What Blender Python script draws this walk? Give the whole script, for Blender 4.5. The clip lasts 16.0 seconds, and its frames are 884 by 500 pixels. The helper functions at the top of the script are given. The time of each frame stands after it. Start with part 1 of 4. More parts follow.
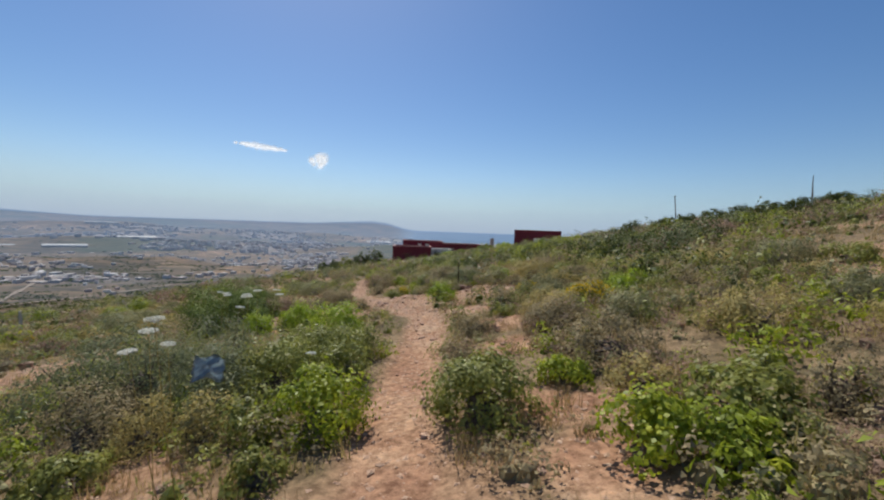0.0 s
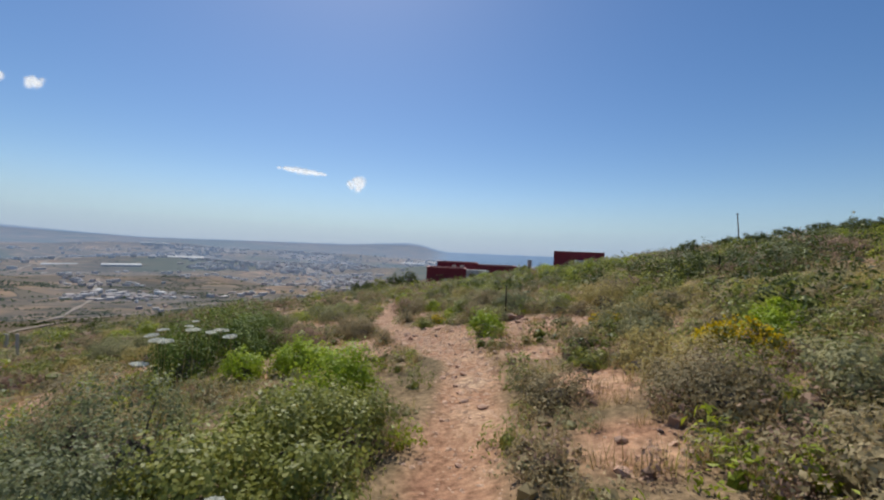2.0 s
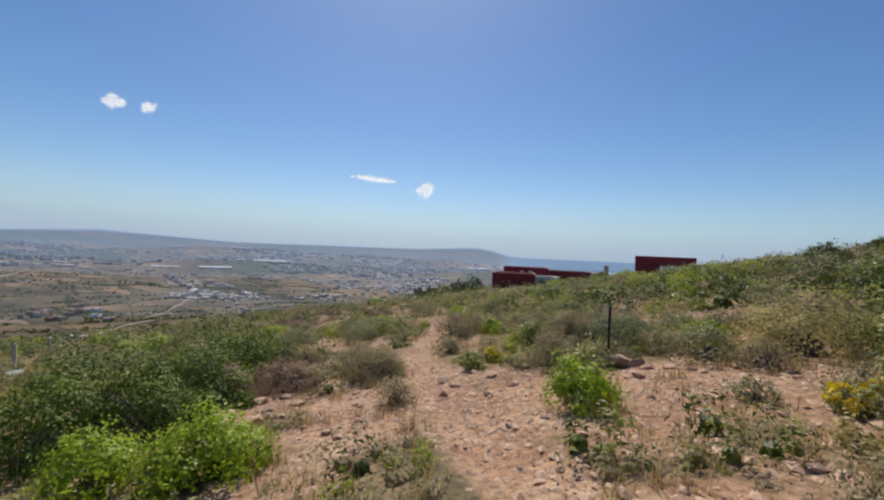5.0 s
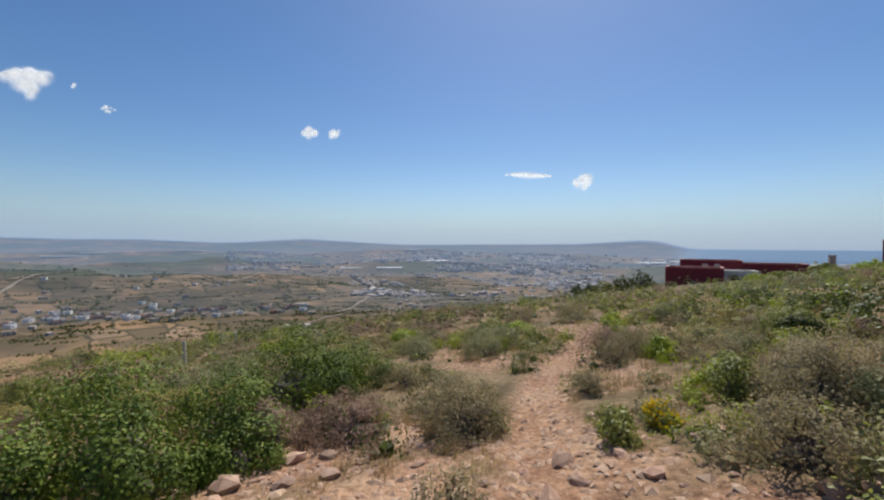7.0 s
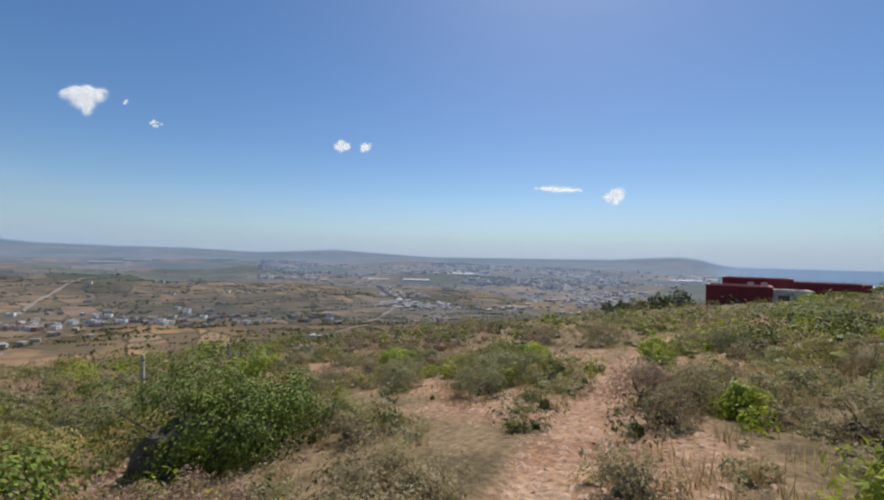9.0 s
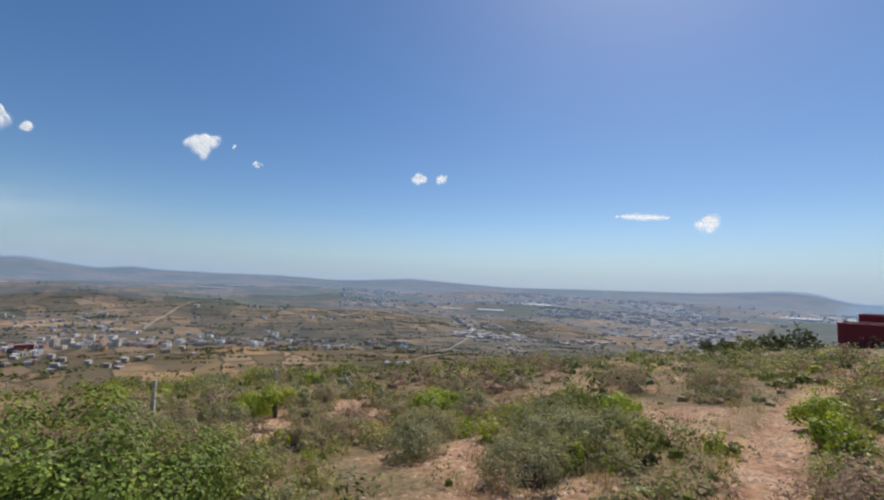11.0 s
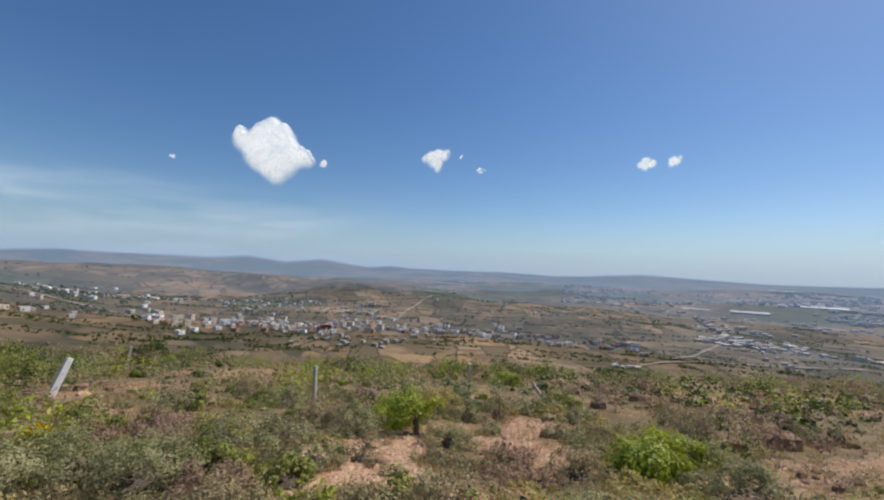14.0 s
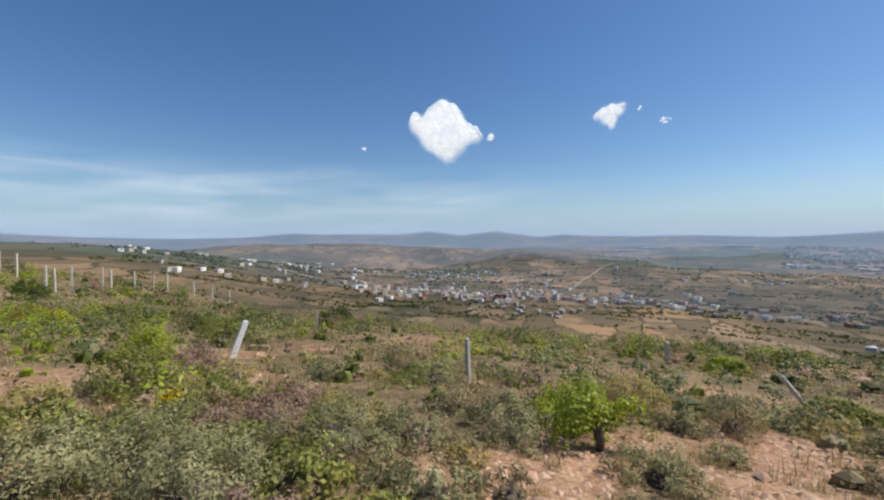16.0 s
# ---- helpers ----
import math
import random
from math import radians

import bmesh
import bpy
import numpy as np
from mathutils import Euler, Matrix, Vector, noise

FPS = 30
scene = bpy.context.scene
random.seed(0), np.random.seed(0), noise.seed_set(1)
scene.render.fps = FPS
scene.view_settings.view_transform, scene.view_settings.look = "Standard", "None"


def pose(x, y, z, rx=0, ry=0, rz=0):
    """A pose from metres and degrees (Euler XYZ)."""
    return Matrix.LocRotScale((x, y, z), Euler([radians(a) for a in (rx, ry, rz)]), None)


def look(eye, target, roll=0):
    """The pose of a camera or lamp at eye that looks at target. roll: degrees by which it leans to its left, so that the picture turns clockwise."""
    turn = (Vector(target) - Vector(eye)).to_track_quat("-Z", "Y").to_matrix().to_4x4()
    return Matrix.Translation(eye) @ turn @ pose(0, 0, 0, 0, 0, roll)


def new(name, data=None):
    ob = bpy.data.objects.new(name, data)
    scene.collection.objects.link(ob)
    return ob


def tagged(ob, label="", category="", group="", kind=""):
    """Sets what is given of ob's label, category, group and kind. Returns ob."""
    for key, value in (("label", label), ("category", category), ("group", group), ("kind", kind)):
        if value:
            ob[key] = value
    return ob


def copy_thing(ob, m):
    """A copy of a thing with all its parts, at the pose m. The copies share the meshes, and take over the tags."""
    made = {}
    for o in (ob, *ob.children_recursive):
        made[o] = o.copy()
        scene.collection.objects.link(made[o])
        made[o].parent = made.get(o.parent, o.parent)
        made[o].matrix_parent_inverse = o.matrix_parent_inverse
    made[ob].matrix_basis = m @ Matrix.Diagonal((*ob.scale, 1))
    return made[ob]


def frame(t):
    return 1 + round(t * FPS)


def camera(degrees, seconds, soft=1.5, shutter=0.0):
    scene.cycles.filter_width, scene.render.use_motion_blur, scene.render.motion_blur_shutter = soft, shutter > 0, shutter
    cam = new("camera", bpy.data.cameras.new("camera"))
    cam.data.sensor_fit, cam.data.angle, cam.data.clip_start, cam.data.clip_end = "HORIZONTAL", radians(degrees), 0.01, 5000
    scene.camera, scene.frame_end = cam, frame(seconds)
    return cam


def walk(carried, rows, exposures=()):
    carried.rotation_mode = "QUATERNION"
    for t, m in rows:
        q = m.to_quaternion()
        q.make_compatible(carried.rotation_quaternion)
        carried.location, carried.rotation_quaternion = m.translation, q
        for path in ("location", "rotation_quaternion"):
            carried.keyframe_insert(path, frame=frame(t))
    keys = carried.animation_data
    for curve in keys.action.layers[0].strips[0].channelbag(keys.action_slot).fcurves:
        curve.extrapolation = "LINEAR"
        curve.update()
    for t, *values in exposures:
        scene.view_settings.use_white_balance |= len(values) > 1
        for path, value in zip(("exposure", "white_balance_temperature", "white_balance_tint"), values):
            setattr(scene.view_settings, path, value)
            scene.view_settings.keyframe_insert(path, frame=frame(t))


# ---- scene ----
# The camera and its walk
cam = camera(92.8, 16.0, soft=2.1)
PATH = [
    (0.0, 0.0, 0.0, 0.0, 0.0, -2.57, -2.12), (0.5, -0.055, 0.573, -0.059, 5.91, -1.58, -2.43),
    (1.0, -0.122, 1.152, -0.109, 5.3, -0.51, -3.35), (1.5, -0.157, 1.76, -0.144, 5.09, 0.33, -3.3),
    (2.0, -0.206, 2.41, -0.178, 4.67, 0.22, -2.36), (2.5, -0.265, 3.067, -0.233, 6.95, 1.48, -1.99),
    (3.0, -0.304, 3.7, -0.273, 9.47, 1.17, -1.16), (5.5, -0.373, 6.828, -0.302, 16.7, 0.43, -3.59),
    (6.0, -0.404, 7.485, -0.301, 23.69, 1.01, -3.51), (6.5, -0.487, 8.11, -0.323, 33.64, 0.46, -1.49),
    (7.0, -0.553, 8.726, -0.367, 34.94, -0.39, -0.34), (7.5, -0.651, 9.31, -0.425, 33.53, -0.85, -1.11),
    (8.0, -0.819, 9.897, -0.477, 36.24, 0.18, -1.19), (10.5, -2.109, 12.749, -0.793, 41.2, 2.47, -1.77),
    (11.0, -2.397, 13.312, -0.856, 48.75, 5.03, -2.29), (11.5, -2.753, 13.792, -0.915, 51.27, 5.22, -2.2),
    (12.0, -3.166, 14.245, -0.97, 55.92, 3.23, -0.17), (12.5, -3.617, 14.695, -1.024, 57.66, 5.47, -0.37),
    (13.0, -4.054, 15.148, -1.094, 58.05, 3.6, -1.73), (13.5, -4.517, 15.568, -1.169, 67.64, 4.82, -2.54),
    (14.0, -5.007, 15.839, -1.258, 78.23, 3.37, -2.26), (14.5, -5.531, 16.074, -1.356, 89.24, 1.2, -1.07),
    (15.0, -6.091, 16.206, -1.439, 96.84, 0.18, -0.08), (15.5, -6.636, 16.234, -1.522, 100.62, -0.66, 0.41),
    (16.0, -7.193, 16.18, -1.595, 101.31, -1.1, 0.23),
]
walk(cam, [(t, pose(x, y, z, 90 + p, r, w)) for t, x, y, z, w, p, r in PATH],
     exposures=[(0.0, -.04), (8.0, -.04), (13.5, -.05), (15.5, .1), (16.0, .12)])

# ---- light: clear sky, high sun ahead of the walker ----
SUN_AZ, SUN_EL = 20.0, 52.0


def direction(az, el):
    """Unit vector; az in degrees to the left of +y."""
    a, e = radians(az), radians(el)
    return Vector((-math.sin(a) * math.cos(e), math.cos(a) * math.cos(e), math.sin(e)))


world = bpy.data.worlds.new("sky")
scene.world = world
world.use_nodes = True
sky = world.node_tree.nodes.new("ShaderNodeTexSky")
sky.sky_type, sky.sun_disc = "NISHITA", False
sky.sun_elevation, sky.sun_rotation = radians(SUN_EL), radians(-SUN_AZ)
sky.air_density, sky.dust_density, sky.ozone_density, sky.altitude = 1.0, 0.45, 3.0, 100
background = world.node_tree.nodes["Background"]
background.inputs["Strength"].default_value = 0.0995
depth = world.node_tree.nodes.new("ShaderNodeHueSaturation")
depth.inputs["Hue"].default_value, depth.inputs["Saturation"].default_value = .504, 1.21
world.node_tree.links.new(sky.outputs[0], depth.inputs["Color"])
world.node_tree.links.new(depth.outputs[0], background.inputs["Color"])
sun = new("sun", bpy.data.lights.new("sun", "SUN"))
sun.data.energy, sun.data.angle, sun.data.color = 4.8, radians(0.53), (1.0, 0.955, 0.87)
sun.matrix_world = look(direction(SUN_AZ, SUN_EL) * 200, (0, 0, 0))


# ---- small numeric helpers ----
def lattice(ix, iy, seed):
    n = (ix.astype(np.int64) * 374761393 + iy.astype(np.int64) * 668265263 + seed * 974711) & 0x7FFFFFFF
    n = ((n ^ (n >> 13)) * 1274126177) & 0x7FFFFFFF
    return ((n ^ (n >> 16)) & 0xFFFF) / 65535.0


def value_noise(x, y, seed=0):
    """Smooth noise in 0..1 on a unit lattice."""
    x, y = np.asarray(x, float), np.asarray(y, float)
    ix, iy = np.floor(x), np.floor(y)
    u, v = x - ix, y - iy
    u, v = u * u * (3 - 2 * u), v * v * (3 - 2 * v)
    a, b = lattice(ix, iy, seed), lattice(ix + 1, iy, seed)
    c, d = lattice(ix, iy + 1, seed), lattice(ix + 1, iy + 1, seed)
    return (a * (1 - u) + b * u) * (1 - v) + (c * (1 - u) + d * u) * v


def fractal(x, y, seed=0, octaves=3):
    total, gain = 0.0, 0.5
    for k in range(octaves):
        total = total + gain * value_noise(np.asarray(x) * 2 ** k, np.asarray(y) * 2 ** k, seed + 17 * k)
        gain *= 0.5
    return total / (1 - 0.5 ** octaves)


def soft_plus(v):
    return np.log1p(np.exp(np.minimum(v, 40.0)))


def smooth(a, b, v):
    u = np.clip((np.asarray(v, float) - a) / (b - a), 0, 1)
    return u * u * (3 - 2 * u)


# ---- the lie of the land ----
MIDDLE = (-2.5, 9.0)
SKYLINE = [(-180, .6), (-60, .4), (-2, -.05), (0, -.05), (3, .3), (5, .5), (7, .8), (9.5, 1.0), (12, .85), (17, .53),
           (24, .45), (30, .4), (40, .3), (45, .54), (53, 1.0), (60, .5), (63, .4), (70, .7), (77, .66), (83, .75),
           (85, .98), (88, .65), (90, .9), (93.9, 1.47), (98.5, .94), (103, 1.5), (107, 1.1), (111.4, 1.14),
           (117, 1.1), (120.6, 1.2), (126, .7), (134, .5), (141.7, .66), (147.7, 1.05), (160, 1.3), (180, .6)]


def hillside(x, y):
    s = -.985 * x + .174 * y
    z = -1.45 - .194 * s + .126 * soft_plus((s - 4) / 3) - 1.92 * soft_plus((s - 44) / 6)
    z = z + .7 * (soft_plus((-y - 8) / 2.5) - soft_plus((-y - 16) / 2.5)) - .16 * soft_plus((y - 35) / 8) - 1.6 * soft_plus((-s - 42) / 6) - 1.5 * soft_plus((y - 108) / 6)
    return z


def valley(x, y):
    dx, dy = x - MIDDLE[0], y - MIDDLE[1]
    r, az = np.hypot(dx, dy), np.degrees(np.arctan2(-dx, dy))
    z = -62 + 34 * smooth(104, 150, az) * smooth(1500, 300, r) + 40 * smooth(1300, 3600, r) * smooth(4, 16, az)
    z = z + 40 * (fractal(x / 520, y / 520, 5, 4) - .5) * smooth(400, 1000, r)
    z = z + 34 * (fractal(x / 170, y / 170, 9, 3) - .5) * smooth(480, 800, r) * smooth(3000, 2000, r)
    for a, d, high, wide in ((75, 820, 17, 150), (96, 1050, 30, 260), (63, 1900, 22, 260), (112, 1500, 34, 300),
                             (145, 620, 34, 230), (128, 1300, 32, 280), (40, 2700, 20, 320)):
        c = direction(a, 0) * d
        z = z + high * np.exp(-((x - c.x - MIDDLE[0]) ** 2 + (y - c.y - MIDDLE[1]) ** 2) / (2 * wide * wide))
    el = np.interp(az, [p[0] for p in SKYLINE], [p[1] for p in SKYLINE])
    far = 4600 * np.tan(np.radians(el))
    z = z + (far - z) * smooth(3300, 4600, r) ** 1.4
    sea = smooth(8, 3, az) * smooth(2100, 2350, r)
    water = -62 + 60 * (r - 2200) / 2600
    return z + (water - z) * sea


def rough_land(x, y):
    x, y = np.asarray(x, float), np.asarray(y, float)
    a, b = hillside(x, y), valley(x, y)
    k = 3.0
    return np.maximum(a, b) + k * np.log1p(np.exp(-np.abs(a - b) / k))


TRAIL = [(.1, -6), (-.05, 0), (-.27, 2.5), (-.38, 3.9), (-.24, 6.4), (-.25, 9.0), (-1.1, 10.4), (-1.78, 12.1), (-2.75, 14.2),
         (-3.15, 16.5), (-3.6, 19.2), (-4.2, 25), (-3.9, 36)]
BARE = [(.98, 2.4, .42), (1.0, 3.3, .38), (.95, 5.4, .5), (1.05, 6.8, .55), (.6, 8.6, .5), (-.2, 10.9, 1.3),
        (1.1, 11.1, 1.0), (-1.6, 12.2, .9), (-3.4, 12.4, .6), (-2.3, 10.2, .9), (-2.8, 11.2, .8), (-1.9, 11.2, .8), (2.4, 11.6, .7), (3.6, 16.0, 1.0), (1.2, 15.6, .7),
        (-10.4, 16.0, .95), (-9.9, 15.5, .6), (-6.6, 17.2, .8), (-11.6, 16.6, .7), (-5.4, 21.6, 1.3), (-4.4, 20.2, .8), (-8.9, 17.3, .5),
        (-3.85, 10.1, .8), (-4.0, 11.2, .75), (-3.6, 9.3, .6), (1.3, 11.6, .7), (-12.9, 19.2, .8), (-11.3, 18.6, .6), (-17, 20, 1.0), (-12.6, 7.8, .5), (-19, 10, .8), (-9.2, 20.6, .7)]


def line_distance(line, x, y):
    best = np.full(np.shape(x), 1e9)
    for (ax, ay), (bx, by) in zip(line[:-1], line[1:]):
        ux, uy = bx - ax, by - ay
        q = np.clip(((x - ax) * ux + (y - ay) * uy) / (ux * ux + uy * uy), 0, 1)
        best = np.minimum(best, np.hypot(x - ax - q * ux, y - ay - q * uy))
    return best


def trail_mask(x, y):
    wobble = .22 * (fractal(x * 1.3, y * 1.3, 3) - .5)
    return smooth(.52, .2, line_distance(TRAIL, x, y) + wobble)


def bare_mask(x, y):
    """1 where the red soil lies open."""
    m = trail_mask(x, y)
    wobble = 1.1 * (fractal(x * 1.1, y * 1.1, 8) - .5)
    for bx, by, br in BARE:
        m = np.maximum(m, smooth(1.25, .55, np.hypot(x - bx, y - by) / br + wobble))
    loose = smooth(.56, .7, fractal(x / 2.3, y / 2.3, 21)) * .7
    return np.maximum(m, loose)


def land(x, y):
    x, y = np.asarray(x, float), np.asarray(y, float)
    r = np.hypot(x - MIDDLE[0], y - MIDDLE[1])
    near = smooth(120, 30, r)
    z = rough_land(x, y)
    z = z + near * (.22 * (fractal(x / 3.1, y / 3.1, 31) - .5) + .05 * (fractal(x * 2.2, y * 2.2, 32) - .5))
    return z - .06 * trail_mask(x, y) * near + .018 * near * bare_mask(x, y) * (value_noise(x * 9, y * 9, 33) - .5)


def lift(x, y):
    return float(land(np.array([x]), np.array([y]))[0])


# ---- materials ----
def material(name):
    m = bpy.data.materials.new(name)
    m.use_nodes = True
    n, l = m.node_tree.nodes, m.node_tree.links
    return m, n, l, n["Principled BSDF"]


def ramp(n, stops, interpolation="LINEAR"):
    node = n.new("ShaderNodeValToRGB")
    node.color_ramp.interpolation = interpolation
    e = node.color_ramp.elements
    while len(e) < len(stops):
        e.new(0.5)
    for item, (p, c) in zip(e, stops):
        item.position, item.color = p, (*c, 1)
    return node


def noise_node(n, l, scale, detail=4.0, rough=.55, coords=None):
    node = n.new("ShaderNodeTexNoise")
    node.inputs["Scale"].default_value, node.inputs["Detail"].default_value = scale, detail
    node.inputs["Roughness"].default_value = rough
    if coords:
        l.new(coords, node.inputs["Vector"])
    return node


def mixed(n, l, factor, a, b, blend="MIX"):
    node = n.new("ShaderNodeMix")
    node.data_type, node.blend_type = "RGBA", blend
    for value, slot in ((factor, 0), (a, 6), (b, 7)):
        if hasattr(value, "links"):
            l.new(value, node.inputs[slot])
        elif slot == 0:
            node.inputs[0].default_value = value
        else:
            node.inputs[slot].default_value = (*value, 1)
    return node.outputs[2]


def position(n):
    return n.new("ShaderNodeNewGeometry").outputs["Position"]


def leaf_material(name, low, mid, high, translucent=.35, gloss=.5):
    """Small leaves: tone varies leaf by leaf and patch by patch, light shines through."""
    m, n, l, p = material(name)
    geo = n.new("ShaderNodeNewGeometry")
    col = ramp(n, [(0, low), (.5, mid), (1, high)])
    patch = noise_node(n, l, 2.2, 2, coords=geo.outputs["Position"])
    add = n.new("ShaderNodeMath")
    add.operation = "MULTIPLY_ADD"
    l.new(geo.outputs["Random Per Island"], add.inputs[0])
    add.inputs[1].default_value = .4
    shift = n.new("ShaderNodeMath")
    shift.operation = "MULTIPLY_ADD"
    l.new(patch.outputs["Fac"], shift.inputs[0])
    shift.inputs[1].default_value, shift.inputs[2].default_value = 1.0, -.2
    l.new(shift.outputs[0], add.inputs[2])
    fleck = noise_node(n, l, 34, 3, .7, geo.outputs["Position"])
    spot_tone = n.new("ShaderNodeMath")
    spot_tone.operation = "MULTIPLY_ADD"
    l.new(fleck.outputs["Fac"], spot_tone.inputs[0])
    spot_tone.inputs[1].default_value = .4
    l.new(add.outputs[0], spot_tone.inputs[2])
    level = n.new("ShaderNodeMath")
    level.operation = "SUBTRACT"
    l.new(spot_tone.outputs[0], level.inputs[0])
    level.inputs[1].default_value = .2
    l.new(level.outputs[0], col.inputs["Fac"])
    l.new(col.outputs[0], p.inputs["Base Color"])
    p.inputs["Roughness"].default_value = gloss
    p.inputs["Specular IOR Level"].default_value = .3
    t = n.new("ShaderNodeBsdfTranslucent")
    l.new(col.outputs[0], t.inputs["Color"])
    mix = n.new("ShaderNodeMixShader")
    mix.inputs[0].default_value = translucent
    l.new(p.outputs[0], mix.inputs[1])
    l.new(t.outputs[0], mix.inputs[2])
    l.new(mix.outputs[0], n["Material Output"].inputs["Surface"])
    return m


LEAF = {
    "bright": leaf_material("lentisk_leaf", (0.101, 0.131, 0.014), (0.297, 0.356, 0.028), (0.574, 0.578, 0.054), 0.42),
    "lime": leaf_material("young_leaf", (0.118, 0.171, 0.015), (0.325, 0.427, 0.028), (0.556, 0.610, 0.055), 0.46),
    "olive": leaf_material("olive_leaf", (0.094, 0.108, 0.027), (0.255, 0.271, 0.060), (0.474, 0.449, 0.113), 0.40),
    "dark": leaf_material("dark_leaf", (0.025, 0.038, 0.008), (0.061, 0.084, 0.013), (0.220, 0.259, 0.029), 0.32),
    "oak": leaf_material("oak_leaf", (.035, .055, .009), (.12, .175, .02), (.35, .4, .04), .18, .65),
    "grey": leaf_material("grey_leaf", (0.137, 0.115, 0.062), (0.337, 0.271, 0.141), (0.563, 0.449, 0.244), 0.38, .7),
    "heath": leaf_material("heath_leaf", (0.077, 0.098, 0.048), (0.201, 0.221, 0.100), (0.390, 0.383, 0.185), 0.38, .6),
    "low": leaf_material("germander_leaf", (0.110, 0.113, 0.051), (0.298, 0.285, 0.136), (0.537, 0.488, 0.245), 0.36, .7),
    "pale": leaf_material("pale_leaf", (0.204, 0.169, 0.067), (0.435, 0.357, 0.128), (0.661, 0.529, 0.211), 0.42, .7),
    "purple": leaf_material("twiggy_leaf", (0.158, 0.101, 0.073), (0.347, 0.228, 0.160), (0.520, 0.357, 0.252), 0.33, .8),
    "straw": leaf_material("straw", (.25, .165, .07), (.4, .28, .12), (.54, .41, .19), .3, .7),
    "yellow": leaf_material("yellow_petal", (.3, .2, .01), (.6, .42, .01), (.75, .55, .02), .4),
    "white": leaf_material("white_petal", (.6, .6, .5), (.75, .75, .66), (.8, .8, .75), .35),
}


def bark_and_shade():
    m, n, l, p = material("bark_and_shade")
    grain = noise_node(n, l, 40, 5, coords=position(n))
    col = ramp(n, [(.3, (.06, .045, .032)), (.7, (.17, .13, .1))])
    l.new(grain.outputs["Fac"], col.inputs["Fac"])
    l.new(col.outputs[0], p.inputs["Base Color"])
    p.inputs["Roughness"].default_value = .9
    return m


# Bark of stems and poles, and the shade painted inside bush crowns
BARK_AND_SHADE = bark_and_shade()


def attribute(n, name):
    node = n.new("ShaderNodeAttribute")
    node.attribute_name = name
    return node.outputs["Fac"]


def ground_material():
    m, n, l, p = material("hill_soil_and_fields")
    at = position(n)
    fine = noise_node(n, l, 14, 6, .65, at)
    coarse = noise_node(n, l, 1.3, 4, .6, at)
    grit = noise_node(n, l, 60, 3, .6, at)
    soil = ramp(n, [(.28, (.25, .125, .075)), (.45, (.39, .22, .13)), (.58, (.47, .29, .175)), (.74, (.53, .38, .25))])
    l.new(coarse.outputs["Fac"], soil.inputs["Fac"])
    speck = ramp(n, [(.36, (.5, .45, .42)), (.56, (1, 1, 1)), (.7, (1.3, 1.26, 1.2))])
    l.new(fine.outputs["Fac"], speck.inputs["Fac"])
    soil_col = mixed(n, l, 1.0, soil.outputs[0], speck.outputs[0], "MULTIPLY")
    # litter and short dry grass between the shrubs
    litter = ramp(n, [(.3, (.11, .076, .042)), (.5, (.225, .155, .085)), (.72, (.37, .265, .155))])
    l.new(fine.outputs["Fac"], litter.inputs["Fac"])
    moss = ramp(n, [(.4, (.085, .066, .034)), (.65, (.19, .135, .07))])
    l.new(fine.outputs["Fac"], moss.inputs["Fac"])
    pick = ramp(n, [(.42, (0, 0, 0)), (.6, (1, 1, 1))])
    l.new(coarse.outputs["Fac"], pick.inputs["Fac"])
    cover = mixed(n, l, pick.outputs[0], litter.outputs[0], moss.outputs[0])
    near_col = mixed(n, l, attribute(n, "bare"), cover, soil_col)
    # fields of the valley
    warp = noise_node(n, l, .004, 4, .6, at)
    bend = n.new("ShaderNodeVectorMath")
    bend.operation = "MULTIPLY_ADD"
    l.new(warp.outputs["Color"], bend.inputs[0])
    bend.inputs[1].default_value = (120, 120, 0)
    l.new(at, bend.inputs[2])
    flat = n.new("ShaderNodeMapping")
    flat.inputs["Scale"].default_value = (.6, 1.5, 0)
    flat.inputs["Rotation"].default_value = (0, 0, .5)
    l.new(bend.outputs[0], flat.inputs["Vector"])
    cells = n.new("ShaderNodeTexVoronoi")
    cells.inputs["Scale"].default_value = .026
    l.new(flat.outputs[0], cells.inputs["Vector"])
    sep = n.new("ShaderNodeSeparateColor")
    l.new(cells.outputs["Color"], sep.inputs[0])
    plots = ramp(n, [(0, (.2, .14, .085)), (.2, (.115, .092, .052)), (.36, (.23, .163, .1)), (.5, (.15, .115, .068)),
                     (.64, (.11, .09, .055)), (.74, (.225, .17, .118)), (.88, (.18, .13, .085))], "CONSTANT")
    l.new(sep.outputs[0], plots.inputs["Fac"])
    edge = n.new("ShaderNodeTexVoronoi")
    edge.feature = "DISTANCE_TO_EDGE"
    edge.inputs["Scale"].default_value = .026
    l.new(flat.outputs[0], edge.inputs["Vector"])
    hedge = ramp(n, [(.02, (1, 1, 1)), (.05, (0, 0, 0))])
    l.new(edge.outputs["Distance"], hedge.inputs["Fac"])
    blot = noise_node(n, l, .02, 5, .7, at)
    scrub = ramp(n, [(.46, (0, 0, 0)), (.56, (.85, .85, .85))])
    l.new(blot.outputs["Fac"], scrub.inputs["Fac"])
    field = mixed(n, l, hedge.outputs[0], plots.outputs[0], (.055, .052, .032))
    field = mixed(n, l, scrub.outputs[0], field, (.1, .082, .055))
    broad = noise_node(n, l, .0042, 5, .6, at)
    tone = ramp(n, [(.36, (.5, .53, .5)), (.5, (1.0, .94, .86)), (.64, (1.5, 1.3, 1.12))])
    l.new(broad.outputs["Fac"], tone.inputs["Fac"])
    field = mixed(n, l, 1.0, field, tone.outputs[0], "MULTIPLY")
